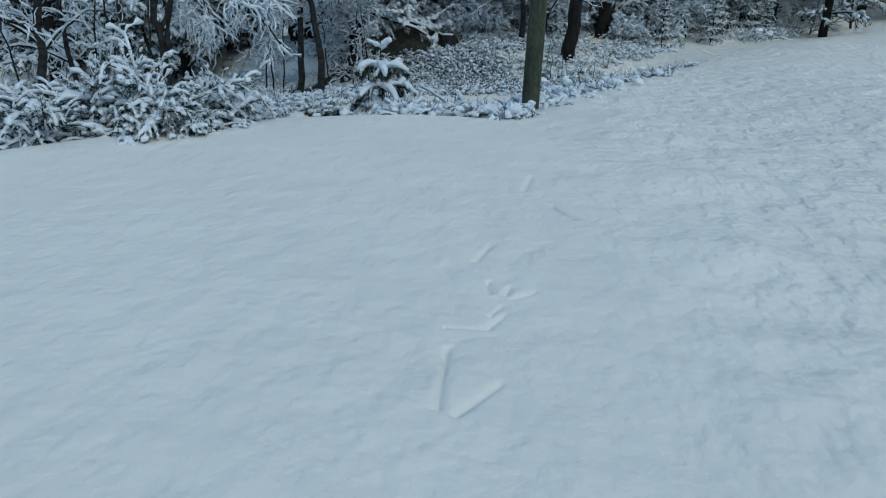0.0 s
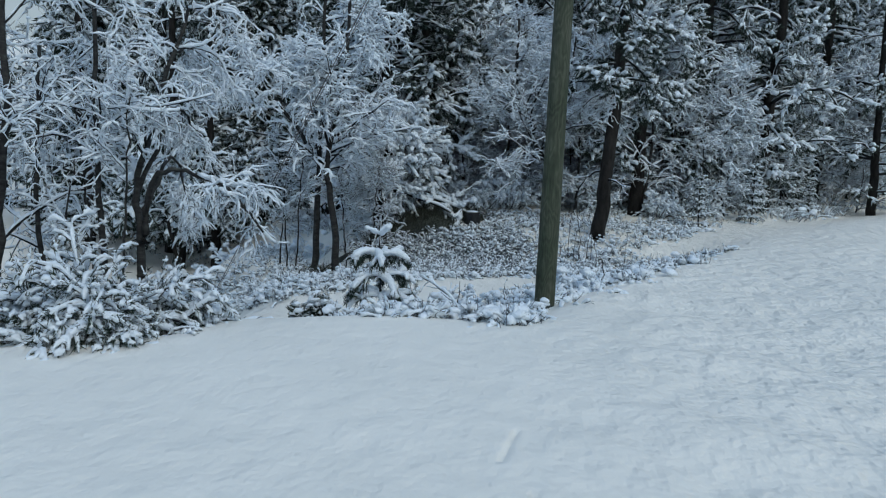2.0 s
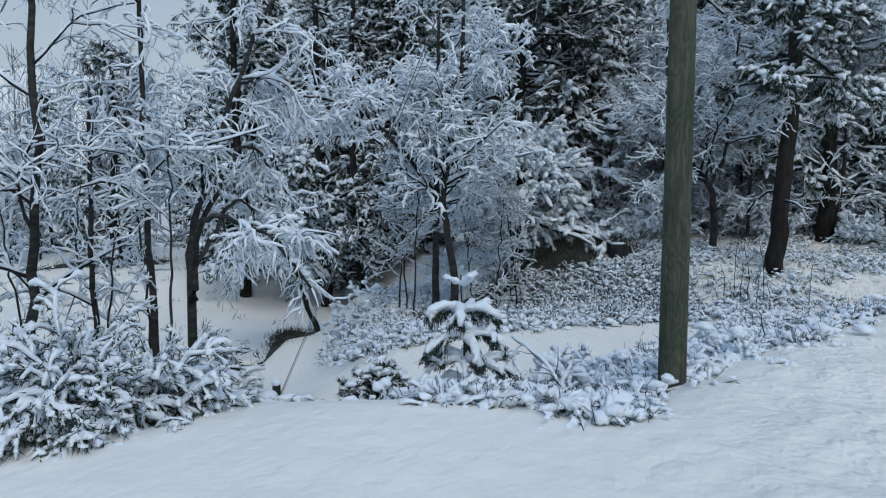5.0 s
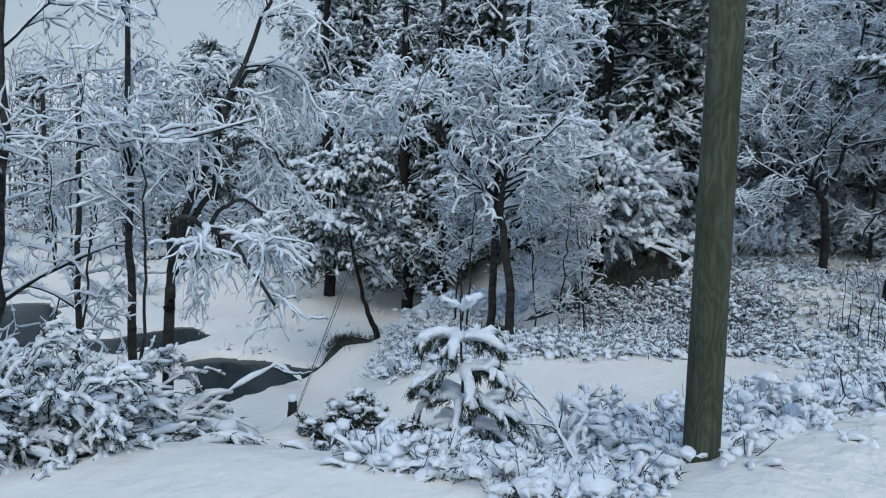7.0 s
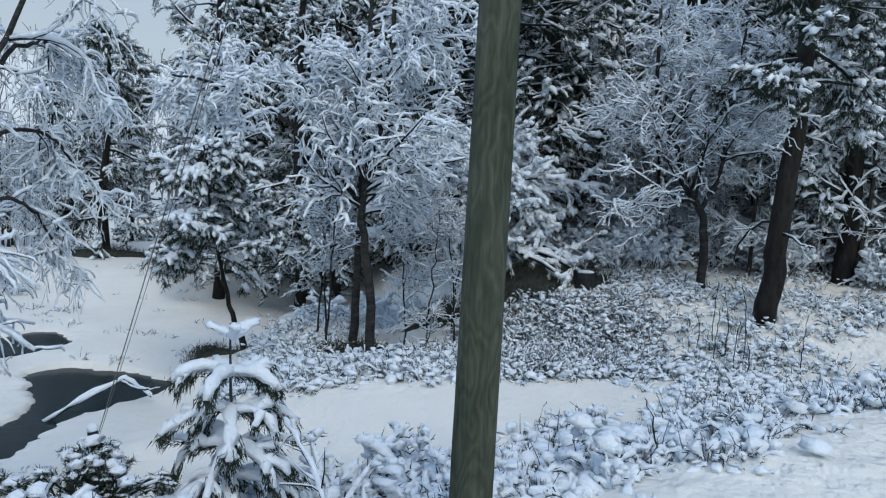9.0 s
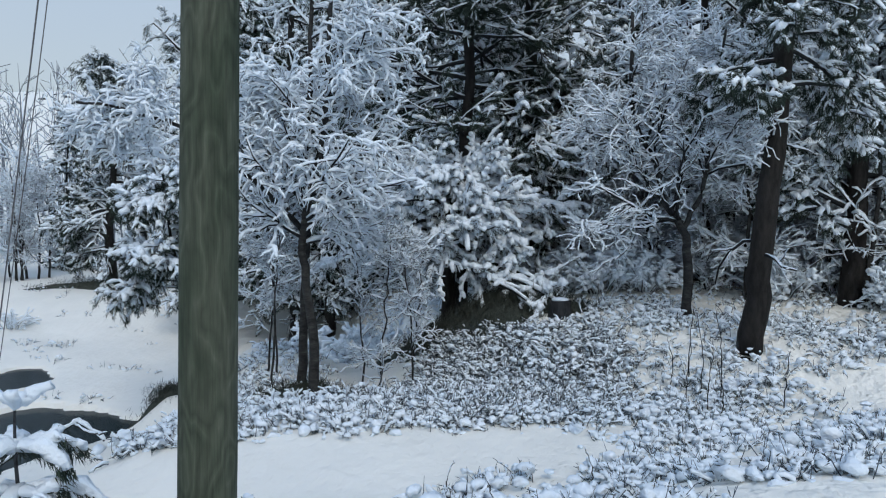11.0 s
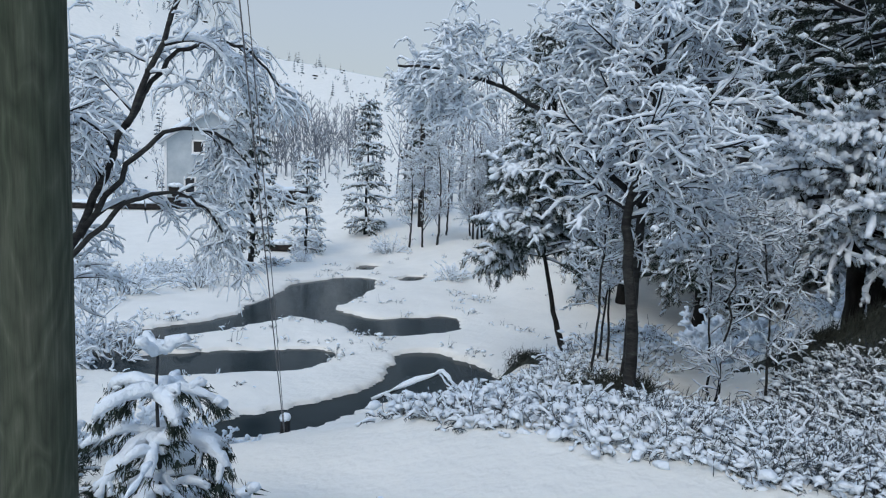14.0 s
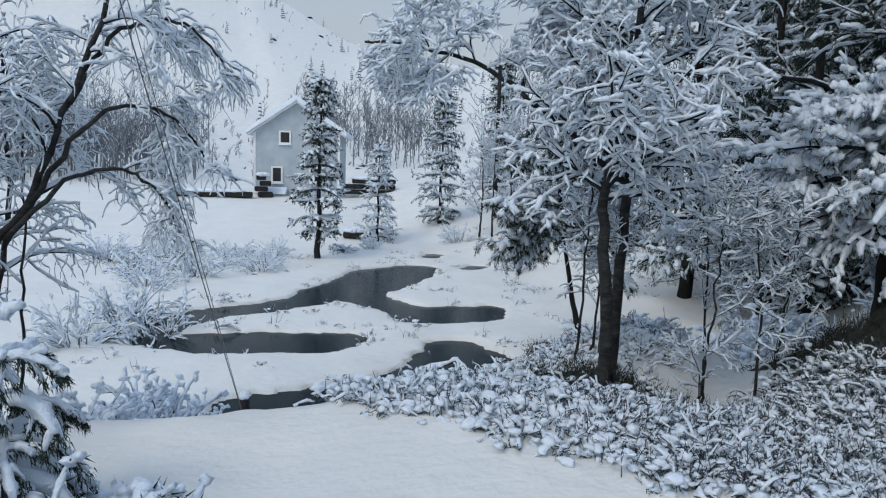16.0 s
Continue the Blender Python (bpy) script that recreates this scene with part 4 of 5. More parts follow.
def snow_bush(seed, place, label, stems, length, radius, rise=1.0, amount=0.03, twigs=5, droop=-0.3, name="snowy_bush", needle=0, r0=0.012, group="", leaf=0.09, cap=0.0):
    rg = np.random.default_rng(seed)
    wood, snow, needles = Geo(), Geo(), Geo()
    a = rg.uniform(0, 2 * np.pi, stems)
    out = rg.uniform(0, 1, stems) ** 0.6
    B = np.stack([np.cos(a) * out * radius * 0.45, np.sin(a) * out * radius * 0.45, np.full(stems, -0.1)], 1)
    d = unit(np.stack([np.cos(a) * out, np.sin(a) * out, rise * rg.uniform(0.5, 1.2, stems)], 1) + 0.2 * rg.normal(size=(stems, 3)))
    L = length * rg.uniform(0.5, 1.2, stems)
    P = [B]
    for k in range(1, 7):
        d = unit(d + droop * UP * k / 6 + 0.12 * rg.normal(size=d.shape))
        P.append(P[-1] + d * (L / 6)[:, None])
    P = np.stack(P, 1)
    r = np.full((stems, 1), r0) * np.linspace(1.2, 0.4, 7)
    wood.tubes(P, r, 5)
    q, s = grow(rg, P, r, twigs, length * 0.36, 42, droop * 0.8, 5, 0.3, 1.0, 0.7, 0.16)
    wood.tubes(q, s, 3)
    snow_on(snow, rg, P, r, amount * 1.2, 5)
    snow_on(snow, rg, q, s, amount, 4)
    for C, k in ((P[:, -1], 1.5), (P[:, 4], 1.3), (q[:, -2], 1.05)):
        n = len(C)
        snow.pads(rg, C + UP * amount * 0.5, amount * k * rg.uniform(0.6, 1.35, (n, 1)) * np.array([1.5, 0.95, 0.8]) * rg.uniform(0.8, 1.2, (n, 3)), None, 0.14, ICO1)
    if cap:
        C = P[:, -1] + UP * cap * 0.25
        C = C[C[:, 2] > 0.68 * C[:, 2].max()]
        n = len(C)
        snow.pads(rg, C, cap * rg.uniform(0.5, 1.2, (n, 1)) * np.array([1.2, 1.0, 0.6]) * rg.uniform(0.8, 1.2, (n, 3)), None, 0.24)
    if needle:
        for B2 in (P, q):
            for k in range(1, B2.shape[1], 1 if B2 is P else 2):
                needles.spikes(rg, B2[:, k], unit(B2[:, k] - B2[:, k - 1]) - 0.3 * UP, leaf, leaf * 0.08, needle, 0.7)
    return plant(name, place, label, "bush", group, [("branchwork", wood, M_TWIG)], needles, snow, None)


# The big heap of bushes on the bank.
for k, (x, y, ln, rd) in enumerate([(-3.1, 7.7, 1.1, 0.9), (-2.7, 7.9, 0.8, 0.7), (-3.9, 7.3, 1.15, 1.0), (-3.3, 8.5, 1.2, 0.9), (-4.4, 8.0, 1.2, 1.0), (-4.9, 7.0, 1.1, 1.0), (-2.9, 7.3, 0.7, 0.6)]):
    snow_bush(200 + k, at(x, y), "broad bush bowed down under thick snow on the bank", 60, ln, rd, 1.0, 0.0215, 9, -0.38, "snowy_bush", 7, group="bushes on the bank", leaf=0.075)
# Dark juniper beside the sapling.
snow_bush(210, at(-1.5, 9.72, 0.05), "small dark juniper bush capped with snow", 64, 0.6, 0.17, 2.6, 0.012, 5, -0.12, "juniper_bush", 40, leaf=0.05, cap=0.055)
snow_bush(211, at(-1.37, 8.94, 0.03), "little bare twigs poking from the snow mound", 7, 0.22, 0.12, 1.2, 0.008, 3, 0.0, "bare_twigs", 0, r0=0.005)
snow_bush(212, at(-0.1, 10.1, 0.05), "low leafless shrub with thick snow on bare branches", 9, 0.75, 0.4, 0.8, 0.024, 3, -0.04, "bare_shrub", 0)
snow_bush(213, at(0.15, 9.4, 0.05), "small heap of twigs under snow by the rim", 26, 0.4, 0.35, 0.6, 0.03, 4, -0.3, "bare_shrub", 3)
for k, (x, y, ln, n) in enumerate([(-0.25, 11.2, 0.7, 14), (0.3, 11.5, 0.62, 16), (0.6, 11.1, 0.6, 14), (0.05, 10.7, 0.65, 12), (0.75, 12.0, 0.5, 14)]):
    snow_bush(270 + k, at(x, y, 0.05), "leafless shrub with thick rolls of snow on every twig", n, ln, 0.38, 1.0, 0.031, 4, -0.1, "bare_shrub", 2, group="leafless shrubs by the pole", cap=0.07)
# Low scrub heaped with snow beside the pole and along the foot of the bank.
for k, (x, y, ln, rd) in enumerate([(1.75, 11.3, 0.42, 0.4), (1.85, 11.8, 0.42, 0.45), (1.5, 12.1, 0.36, 0.4), (1.9, 12.8, 0.32, 0.42), (1.3, 11.2, 0.32, 0.35), (1.9, 10.6, 0.36, 0.35), (1.25, 12.9, 0.3, 0.4),
                                    (0.3, 10.9, 0.4, 0.4), (-0.2, 10.75, 0.42, 0.4), (-0.75, 11.1, 0.34, 0.4), (-1.25, 10.9, 0.36, 0.4), (0.1, 11.4, 0.32, 0.4), (-0.5, 10.3, 0.32, 0.35), (0.7, 10.7, 0.32, 0.35)] ):
    snow_bush(250 + k, at(x, y, 0.06), "low scrub heaped with rounded cushions of snow", 26, ln, rd, 0.9, 0.026, 4, -0.28, "low_scrub", 6, group="low scrub by the pole", leaf=0.05, cap=0.105, r0=0.008)
# Willows at the river bend and on the plain.
WILLOW = [snow_bush(220 + k, at(x, y), "leafless willow shrub white with snow near the river", 34, ln, ln * 0.7, 1.2, 0.024, 5, -0.12, "willow_shrub", 0, group="willow shrubs by the river")
          for k, (x, y, ln) in enumerate([(-14.6, 11.2, 1.5), (-15.6, 10.2, 1.3), (-5.4, 11.2, 0.7)])]
for k, (x, y, i, sc) in enumerate([(-13.2, 9.4, 0, 0.8), (-24, 14.5, 1, 0.9), (-26, 13.0, 0, 0.8), (-23, 12.0, 1, 1.0), (-28, 15.5, 0, 0.7), (-21, 10.5, 0, 0.9), (-5.2, 12.2, 2, 0.7), (-6.3, 12.0, 2, 0.9),
                                   (-5.5, 11.6, 2, 1.0), (-4.9, 11.3, 2, 0.8), (-4.7, 10.5, 2, 1.3), (-5.2, 10.1, 2, 1.5), (-6.7, 10.8, 2, 1.2), (-6.3, 11.5, 2, 1.0), (-7.4, 11.2, 2, 1.3), (-5.8, 10.6, 2, 1.2), (-27.6, 8.7, 1, 1.1), (-29, 11, 0, 0.9), (-31, 25.5, 0, 0.8), (-35.5, 22.5, 0, 0.7), (-30.5, 20.5, 1, 0.6), (-22, 24.5, 1, 0.7)]):
    c = copy_thing(WILLOW[i], pose(x, y, gz(x, y), 0, 0, 57 * k))
    c.scale = (sc, sc, sc)
SHRUB = snow_bush(226, at(-0.8, 22.5), "leafless shrub thick with snow under the trees", 46, 1.05, 0.75, 1.2, 0.04, 6, -0.12, "snowy_shrub", 0, group="shrubs under the trees", cap=0.1)
for k, (x, y, sc) in enumerate([(0.2, 21.9, 0.9), (1.0, 22.2, 0.9), (-1.7, 22.6, 1.2), (0.6, 24.0, 1.3), (2.3, 23.5, 1.1), (3.5, 22.7, 0.9), (5.3, 22.4, 0.8), (-0.4, 24.3, 1.3), (1.8, 24.6, 1.4), (4.4, 23.4, 1.0), (-3.2, 24.0, 1.1), (6.5, 22.9, 0.8), (-5.0, 21.9, 1.0), (-6.4, 22.3, 1.2), (-7.5, 21.6, 1.0), (-6.9, 23.2, 1.4)]):
    c = copy_thing(SHRUB, pose(x, y, gz(x, y), 0, 0, 71 * k))
    c.scale = (sc, sc, sc)
for k, (x, y, ln) in enumerate([(-25.6, 11.7, 0.8), (-27.0, 10.2, 0.9), (-28.9, 13.9, 0.8), (-24.4, 9.8, 0.7), (-29.5, 18.8, 0.6)]):
    snow_bush(240 + k, at(x, y), "low dark evergreen bush capped with snow on the plain", 40, ln, ln, 0.8, 0.03, 4, -0.3, "evergreen_bush", 9, group="dark bushes on the plain")


def spruce_sapling():
    """A sapling whose whorls hang in fingers of snow."""
    rg = np.random.default_rng(230)
    place = at(-0.92, 10.5, 0.05)
    trunk, limbs, needles, snow = Geo(), [], Geo(), Geo()
    top = 0.72 - place[2]
    P, r = trunk_arrays([(0, 0, -0.1), (0.02, 0, top * 0.5), (0, 0, top)], 0.022, 0.007, 10, rg, 0.004)
    trunk.tubes(P, r, 7)
    for h, n, L, up in [(0.93, 3, 0.22, 0.4), (0.76, 5, 0.42, 0.35), (0.59, 6, 0.54, 0.25), (0.43, 6, 0.62, 0.15), (0.28, 7, 0.66, 0.1), (0.14, 7, 0.66, 0.0)]:
        for j in range(n):
            a = 2 * np.pi * (j + 0.5 * rg.random()) / n + 3 * h
            d = unit(np.array([np.cos(a), np.sin(a), up]))
            q = [np.array([0.01, 0, h * top])]
            for k in range(6):
                d = unit(d + UP * (-0.29 if h < 0.9 else 0.0) * (0.4 + k / 6) + 0.08 * rg.normal(size=3))
                q.append(q[-1] + d * L * rg.uniform(0.9, 1.1) / 6)
            q = np.array(q)[None]
            s = np.linspace(0.008, 0.004, 7)[None]
            g = Geo()
            g.tubes(q, s, 5)
            b, c = grow(rg, q, s, 4 if h < 0.9 else 0, L * 0.42, 42, -0.3, 5, 0.25, 0.95, 0.8, 0.1) if h < 0.9 else (q[:0], s[:0])
            g.tubes(b, c, 3)
            limbs.append(("limb", g, M_TWIG))
            snow_on(snow, rg, q, s, 0.045 if h < 0.9 else 0.036, 8, 1.0, 0.6, (0.7, 1.3))
            if len(b):
                snow_on(snow, rg, b, c, 0.034, 7, 1.0, 0.65, (0.65, 1.25))
            for B in (q, b):
                for k in range(1, B.shape[1] if len(B) and h < 0.9 else 0):
                    needles.spikes(rg, B[:, k] - UP * 0.012, unit(B[:, k] - B[:, k - 1]) - 0.9 * UP, 0.07, 0.0045, 18, 0.5)
    return plant("spruce_sapling", place, "spruce sapling drooping under heavy snow on the bank", "tree", "", [("trunk", trunk, M_TWIG)] + limbs, needles, snow, None)


spruce_sapling()
tiny = copy_thing(SMALL, pose(-5.9, 11.9, gz(-5.9, 11.9) - 0.05, 0, 0, 40))
tiny.scale = (0.45, 0.45, 0.45)


# ---- bare dark ground under the trees ----
def bare_patch(seed, x, y, rx, ry, turn, rise=0.1, blades=900, blade=0.22):
    """A hump of litter and dead grass that the snow did not reach."""
    rg = np.random.default_rng(seed)
    g = Geo()
    nr, na = 9, 40
    ang = np.arange(na) * 2 * np.pi / na
    edge = 1 + 0.16 * np.sin(3 * ang + seed) + 0.12 * np.sin(5 * ang + 2 * seed) + 0.06 * rg.normal(size=na)
    rad = np.linspace(0, 1, nr)[:, None] * edge
    lx, ly = rx * rad * np.cos(ang), ry * rad * np.sin(ang)
    c, s = np.cos(turn), np.sin(turn)
    wx, wy = x + c * lx - s * ly, y + s * lx + c * ly
    top = rise * (1 - (np.linspace(0, 1, nr) ** 2)[:, None]) * np.ones(na) + 0.03 * rg.random((nr, na)) + np.linspace(0.03, -0.03, nr)[:, None]
    z0 = height(np.array([x]), np.array([y]))[0]
    v = np.stack([wx - x, wy - y, height(wx, wy) + top - z0], -1)
    k, j = np.meshgrid(np.arange(nr - 1), np.arange(na), indexing="ij")
    p, q = (k * na + j).ravel(), (k * na + (j + 1) % na).ravel()
    g.add(v, np.concatenate([np.stack([p, p + na, q + na], 1), np.stack([p, q + na, q], 1)]))
    ob = tagged(thing("bare_patch", (x, y, z0), "dark bare patch of litter and dead grass under a tree", "ground cover", "bare patches under the trees"), kind="stuff")
    part("litter", g, M_LITTER, ob)
    b = Geo()
    pick = rg.integers(0, nr * na, blades)
    C = v.reshape(-1, 3)[pick] + rg.normal(size=(blades, 3)) * np.array([0.12, 0.12, 0.0])
    b.spikes(rg, C, np.tile(UP * 0.9 + np.array([0.3, 0.1, 0]), (blades, 1)), blade, 0.006, 3, 0.5)
    tagged(part("dead_grass", b, M_LITTER, ob), kind="stuff")
    return ob


bare_patch(1, -1.35, 19.9, 1.5, 1.0, 0.15, 0.32, 2600, 0.2)
bare_patch(2, 4.2, 25.2, 4.6, 1.6, 0.2, 0.12, 1500, 0.25)
bare_patch(3, -7.8, 18.2, 0.85, 0.4, 0.64, 0.06, 500, 0.16)
bare_patch(4, -3.0, 16.5, 1.1, 0.55, 0.9, 0.06, 600, 0.18)
bare_patch(5, -24.5, 30.6, 2.8, 1.1, 0.6, 0.25, 900, 0.3)
bare_patch(6, -2.3, 19.6, 1.2, 0.6, 0.2, 0.08, 500, 0.2)


# ---- small things on the bank ----
def tree_stump(name, place, label, r, h, cap, wide=1.4):
    ob = thing(name, place, label, "stump")
    rg = np.random.default_rng(17)
    g, c = Geo(), Geo()
    g.tubes(np.array([[(0, 0, -0.15), (0, 0, 0.0), (0.005, 0, h * 0.5), (0, 0.005, h), (0, 0, h)]]), np.array([[r * 1.3, r * 1.15, r, r * 0.98, 0.01]]), 12)
    part("wood", g, M_BARK, ob)
    c.pads(rg, np.array([[0, 0, h + cap * 0.35]]), np.array([[r * wide, r * wide, cap]]), np.array([[1.0, 0.2, 0]]), 0.05, ICO3)
    part("snow_cap", c, M_SNOW, ob, "rounded white cap of snow")
    return ob


ICO3 = ico(3)
tree_stump("anchor_post", (-4.33, 12.3, gz(-4.33, 12.3)), "short dark wooden anchor post with a round snow cap", 0.06, max(-1.24 - gz(-4.33, 12.3), 0.2), 0.06, 1.15)
tree_stump("tree_stump", at(0.0, 19.66), "low dark tree stump on the heath dusted with snow", 0.19, 0.26, 0.035, 0.8)
tree_stump("tree_stump", at(-2.55, 9.3), "small dark cut stump on the slope with snow on it", 0.1, 0.22, 0.06, 1.0)


def snowy_branch(seed, points, r, label, amount=0.03, name="fallen_branch", n=0, side=0.5):
    rg = np.random.default_rng(seed)
    p0 = np.array(points[0], float)
    P = path_of(np.array(points) - p0, 14, rg, 0.008)[None]
    R = np.linspace(r, r * 0.5, 14)[None]
    ob = thing(name, tuple(p0), label, "branch")
    g, sn = Geo(), Geo()
    g.tubes(P, R, 7)
    snow_on(sn, rg, P, R, amount, 6)
    if n:
        q, s = grow(rg, P, R, n, side, 45, 0.02, 5, 0.2, 1.0, 0.6, 0.15)
        g.tubes(q, s, 4)
        snow_on(sn, rg, q, s, amount * 0.6, 4)
    part("wood", g, M_BARK, ob)
    part("snow_load", sn, M_SNOW, ob, "thick line of snow along the top")
    return ob


snowy_branch(1, [(-9.05, 15.4, -2.75), (-8.85, 15.9, -2.5), (-8.5, 16.45, -2.22), (-8.35, 16.62, -2.12), (-8.15, 16.68, -2.2), (-7.75, 16.7, -2.4)], 0.028, "bent fallen branch arching from the water, white with snow", 0.034)
snowy_branch(2, [(-8.4, 16.6, -2.16), (-8.0, 16.5, -2.2), (-7.5, 16.35, -2.14), (-7.0, 16.15, -1.98)], 0.024, "dark fallen branch reaching over the bank", 0.008)
# The long bough lying towards the pole, seen above the low shrub.
snowy_branch(30, [(0.3, 9.98, -0.4), (0.1, 10.1, -0.18), (-0.12, 10.25, 0.0), (-0.36, 10.4, 0.1)], 0.013, "bare slanting bough with snow on it", 0.012, "bare_bough", 7, 0.3)
for k, (x, y, h) in enumerate([(2.35, 17.3, 0.9), (2.5, 17.6, 1.1), (2.62, 17.2, 0.8), (2.8, 17.0, 0.7), (2.3, 18.0, 1.0), (2.75, 17.5, 1.2), (3.5, 17.4, 0.8), (2.1, 17.8, 0.7), (0.7, 15.46, 0.28), (2.05, 11.1, 0.5), (0.75, 13.3, 0.35), (1.9, 13.9, 0.4)]):
    z = gz(x, y)
    snowy_branch(40 + k, [(x, y, z - 0.05), (x + 0.02, y, z + h * 0.5), (x + 0.06 * (-1) ** k, y + 0.03, z + h)], 0.008, "thin dry stalk standing in the snowy heather", 0.006, "dry_stalk", 0)

# ---- beyond the river ----
M_WALL = two_tone("painted_house_wall", (0.36, 0.42, 0.47), (0.46, 0.52, 0.56), 1.2, rough=0.7, relief=0.15)
M_DARK = two_tone("dark_timber", (0.012, 0.012, 0.014), (0.04, 0.037, 0.035), 4, relief=0.4)
# Paler and bluer than the near needles: distance haze put into the colour.
M_FARSPRUCE = two_tone("hazed_spruce_needles", (0.03, 0.045, 0.05), (0.11, 0.13, 0.145), 1.5, relief=0.2)
M_FRAME = two_tone("white_paint", (0.72, 0.74, 0.75), (0.82, 0.83, 0.84), 5, rough=0.5, relief=0.1)
M_PANE, _n, _l, _b = mat("dark_window_pane", 0.05, 0.5)
_b.inputs["Base Color"].default_value = (0.012, 0.014, 0.018, 1)


def gable_wall(w, d, eave, top, t):
    """Four walls with two gables, of thickness t."""
    bm = bmesh.new()
    for sy in (-1, 1):
        y0, y1 = sy * d / 2, sy * (d / 2 - t)
        prof = [(-w / 2, -0.6), (w / 2, -0.6), (w / 2, eave), (0, top), (-w / 2, eave)]
        a = [bm.verts.new((x, y0, z)) for x, z in prof]
        b = [bm.verts.new((x, y1, z)) for x, z in prof]
        bm.faces.new(a if sy < 0 else a[::-1])
        bm.faces.new(b[::-1] if sy < 0 else b)
        for k in range(5):
            q = (a[k], b[k], b[(k + 1) % 5], a[(k + 1) % 5])
            bm.faces.new(q if sy < 0 else q[::-1])
    for sx in (-1, 1):
        box(bm, sx * (w / 2 - t / 2), 0, (eave - 0.6) / 2, t, d - 2 * t, eave + 0.6)
    return bm


def roof_side(w, d, eave, top, sx, thick, lift, over):
    bm = bmesh.new()
    run = w / 2 + over
    slope = (top - eave) / (w / 2)
    prof = [(0, top + lift), (sx * run, top + lift - slope * run), (sx * run, top + lift - slope * run + thick), (0, top + lift + thick * 1.1)]
    a = [bm.verts.new((x, -d / 2 - over, z)) for x, z in prof]
    b = [bm.verts.new((x, d / 2 + over, z)) for x, z in prof]
    bm.faces.new(a)
    bm.faces.new(b[::-1])
    for k in range(4):
        bm.faces.new((a[k], b[k], b[(k + 1) % 4], a[(k + 1) % 4]))
    bmesh.ops.recalc_face_normals(bm, faces=bm.faces)
    bmesh.ops.bevel(bm, geom=[e for e in bm.edges], offset=min(0.04, thick * 0.3), segments=2, affect="EDGES")
    return bm


def house():
    w, d, eave, top = 6.4, 8.0, 4.7, 6.9
    z = gz(-55.0, 20.9)
    ob = thing("house", (-55.0, 20.9, z), "pale two-storey gabled house with snow on its roof", "house")
    ob.rotation_euler = (0, 0, radians(74))
    part("wall", gable_wall(w, d, eave, top, 0.25), M_WALL, ob)
    for sx in (-1, 1):
        part("roof", roof_side(w, d, eave, top, sx, 0.12, 0.02, 0.5), M_FRAME, ob)
        part("roof_snow", roof_side(w, d, eave, top, sx, 0.38, 0.16, 0.6), M_SNOW, ob, "thick white snow on the roof")
    for x, zz, ww, hh in [(-1.5, 1.45, 0.75, 1.15), (-0.9, 4.3, 0.8, 0.9), (1.4, 1.5, 0.8, 1.1)]:
        bm = bmesh.new()
        box(bm, x, -d / 2 - 0.02, zz, ww, 0.06, hh)
        win = part("window", bm, M_PANE, ob)
        for dx, dz, sx, sz in [(-ww / 2, 0, 0.13, hh + 0.13), (ww / 2, 0, 0.13, hh + 0.13), (0, hh / 2, ww - 0.13, 0.13), (0, -hh / 2, ww - 0.13, 0.13)]:
            part("frame", box(bmesh.new(), x + dx, -d / 2 - 0.05, zz + dz, sx, 0.1, sz, 0.01), M_FRAME, win)
        part("sill", box(bmesh.new(), x, -d / 2 - 0.1, zz - hh / 2 - 0.1, ww + 0.2, 0.22, 0.06, 0.01), M_SNOW, win)
    for k in range(3):
        part("step", box(bmesh.new(), -1.9, -d / 2 - 0.9 + 0.3 * k, 0.08 + 0.17 * k, 2.4, 0.3, 0.17, 0.02), M_SNOW, ob)
    part("corner_board", box(bmesh.new(), -w / 2, -d / 2 - 0.03, eave / 2 - 0.3, 0.16, 0.06, eave + 0.5), M_FRAME, ob)
    part("corner_board", box(bmesh.new(), w / 2, -d / 2 - 0.03, eave / 2 - 0.3, 0.16, 0.06, eave + 0.5), M_FRAME, ob)
    return ob


home = house()


def timber_stack(x, y, turn, rows, length, label, name="timber_stack"):
    z = gz(x, y)
    ob = thing(name, (x, y, z), label, "stack")
    ob.rotation_euler = (0, 0, turn)
    for k in range(rows):
        part("beam", box(bmesh.new(), 0.15 * (-1) ** k, 0, 0.2 + 0.42 * k, length * (1 - 0.12 * k), 0.9 - 0.1 * k, 0.36, 0.05), M_DARK, ob)
    rg = np.random.default_rng(rows)
    g = Geo()
    u = np.linspace(-0.5, 0.5, 16)
    P = np.stack([u * length * (1 - 0.1 * rows), 0.04 * rg.normal(size=16), np.full(16, 0.42 * rows + 0.02)], 1)
    g.tubes(P[None], (0.5 * np.sqrt(np.clip(1.02 - (2 * u) ** 4, 0.05, 1)) * rg.uniform(0.9, 1.1, 16))[None], 12, 0.35)
    part("snow_cap", g, M_SNOW, ob)
    return ob


timber_stack(-50.5, 25.6, radians(80), 3, 4.5, "dark stacked timber under snow beside the house")
timber_stack(-50.0, 13.0, radians(84), 1, 6.5, "low dark timber pile under snow in the meadow")
timber_stack(-50.3, 17.2, radians(86), 4, 1.1, "dark snow-topped stack against the house corner")
timber_stack(-34.6, 20.6, radians(60), 1, 1.4, "low dark boulder-like log under snow", "snowy_log")


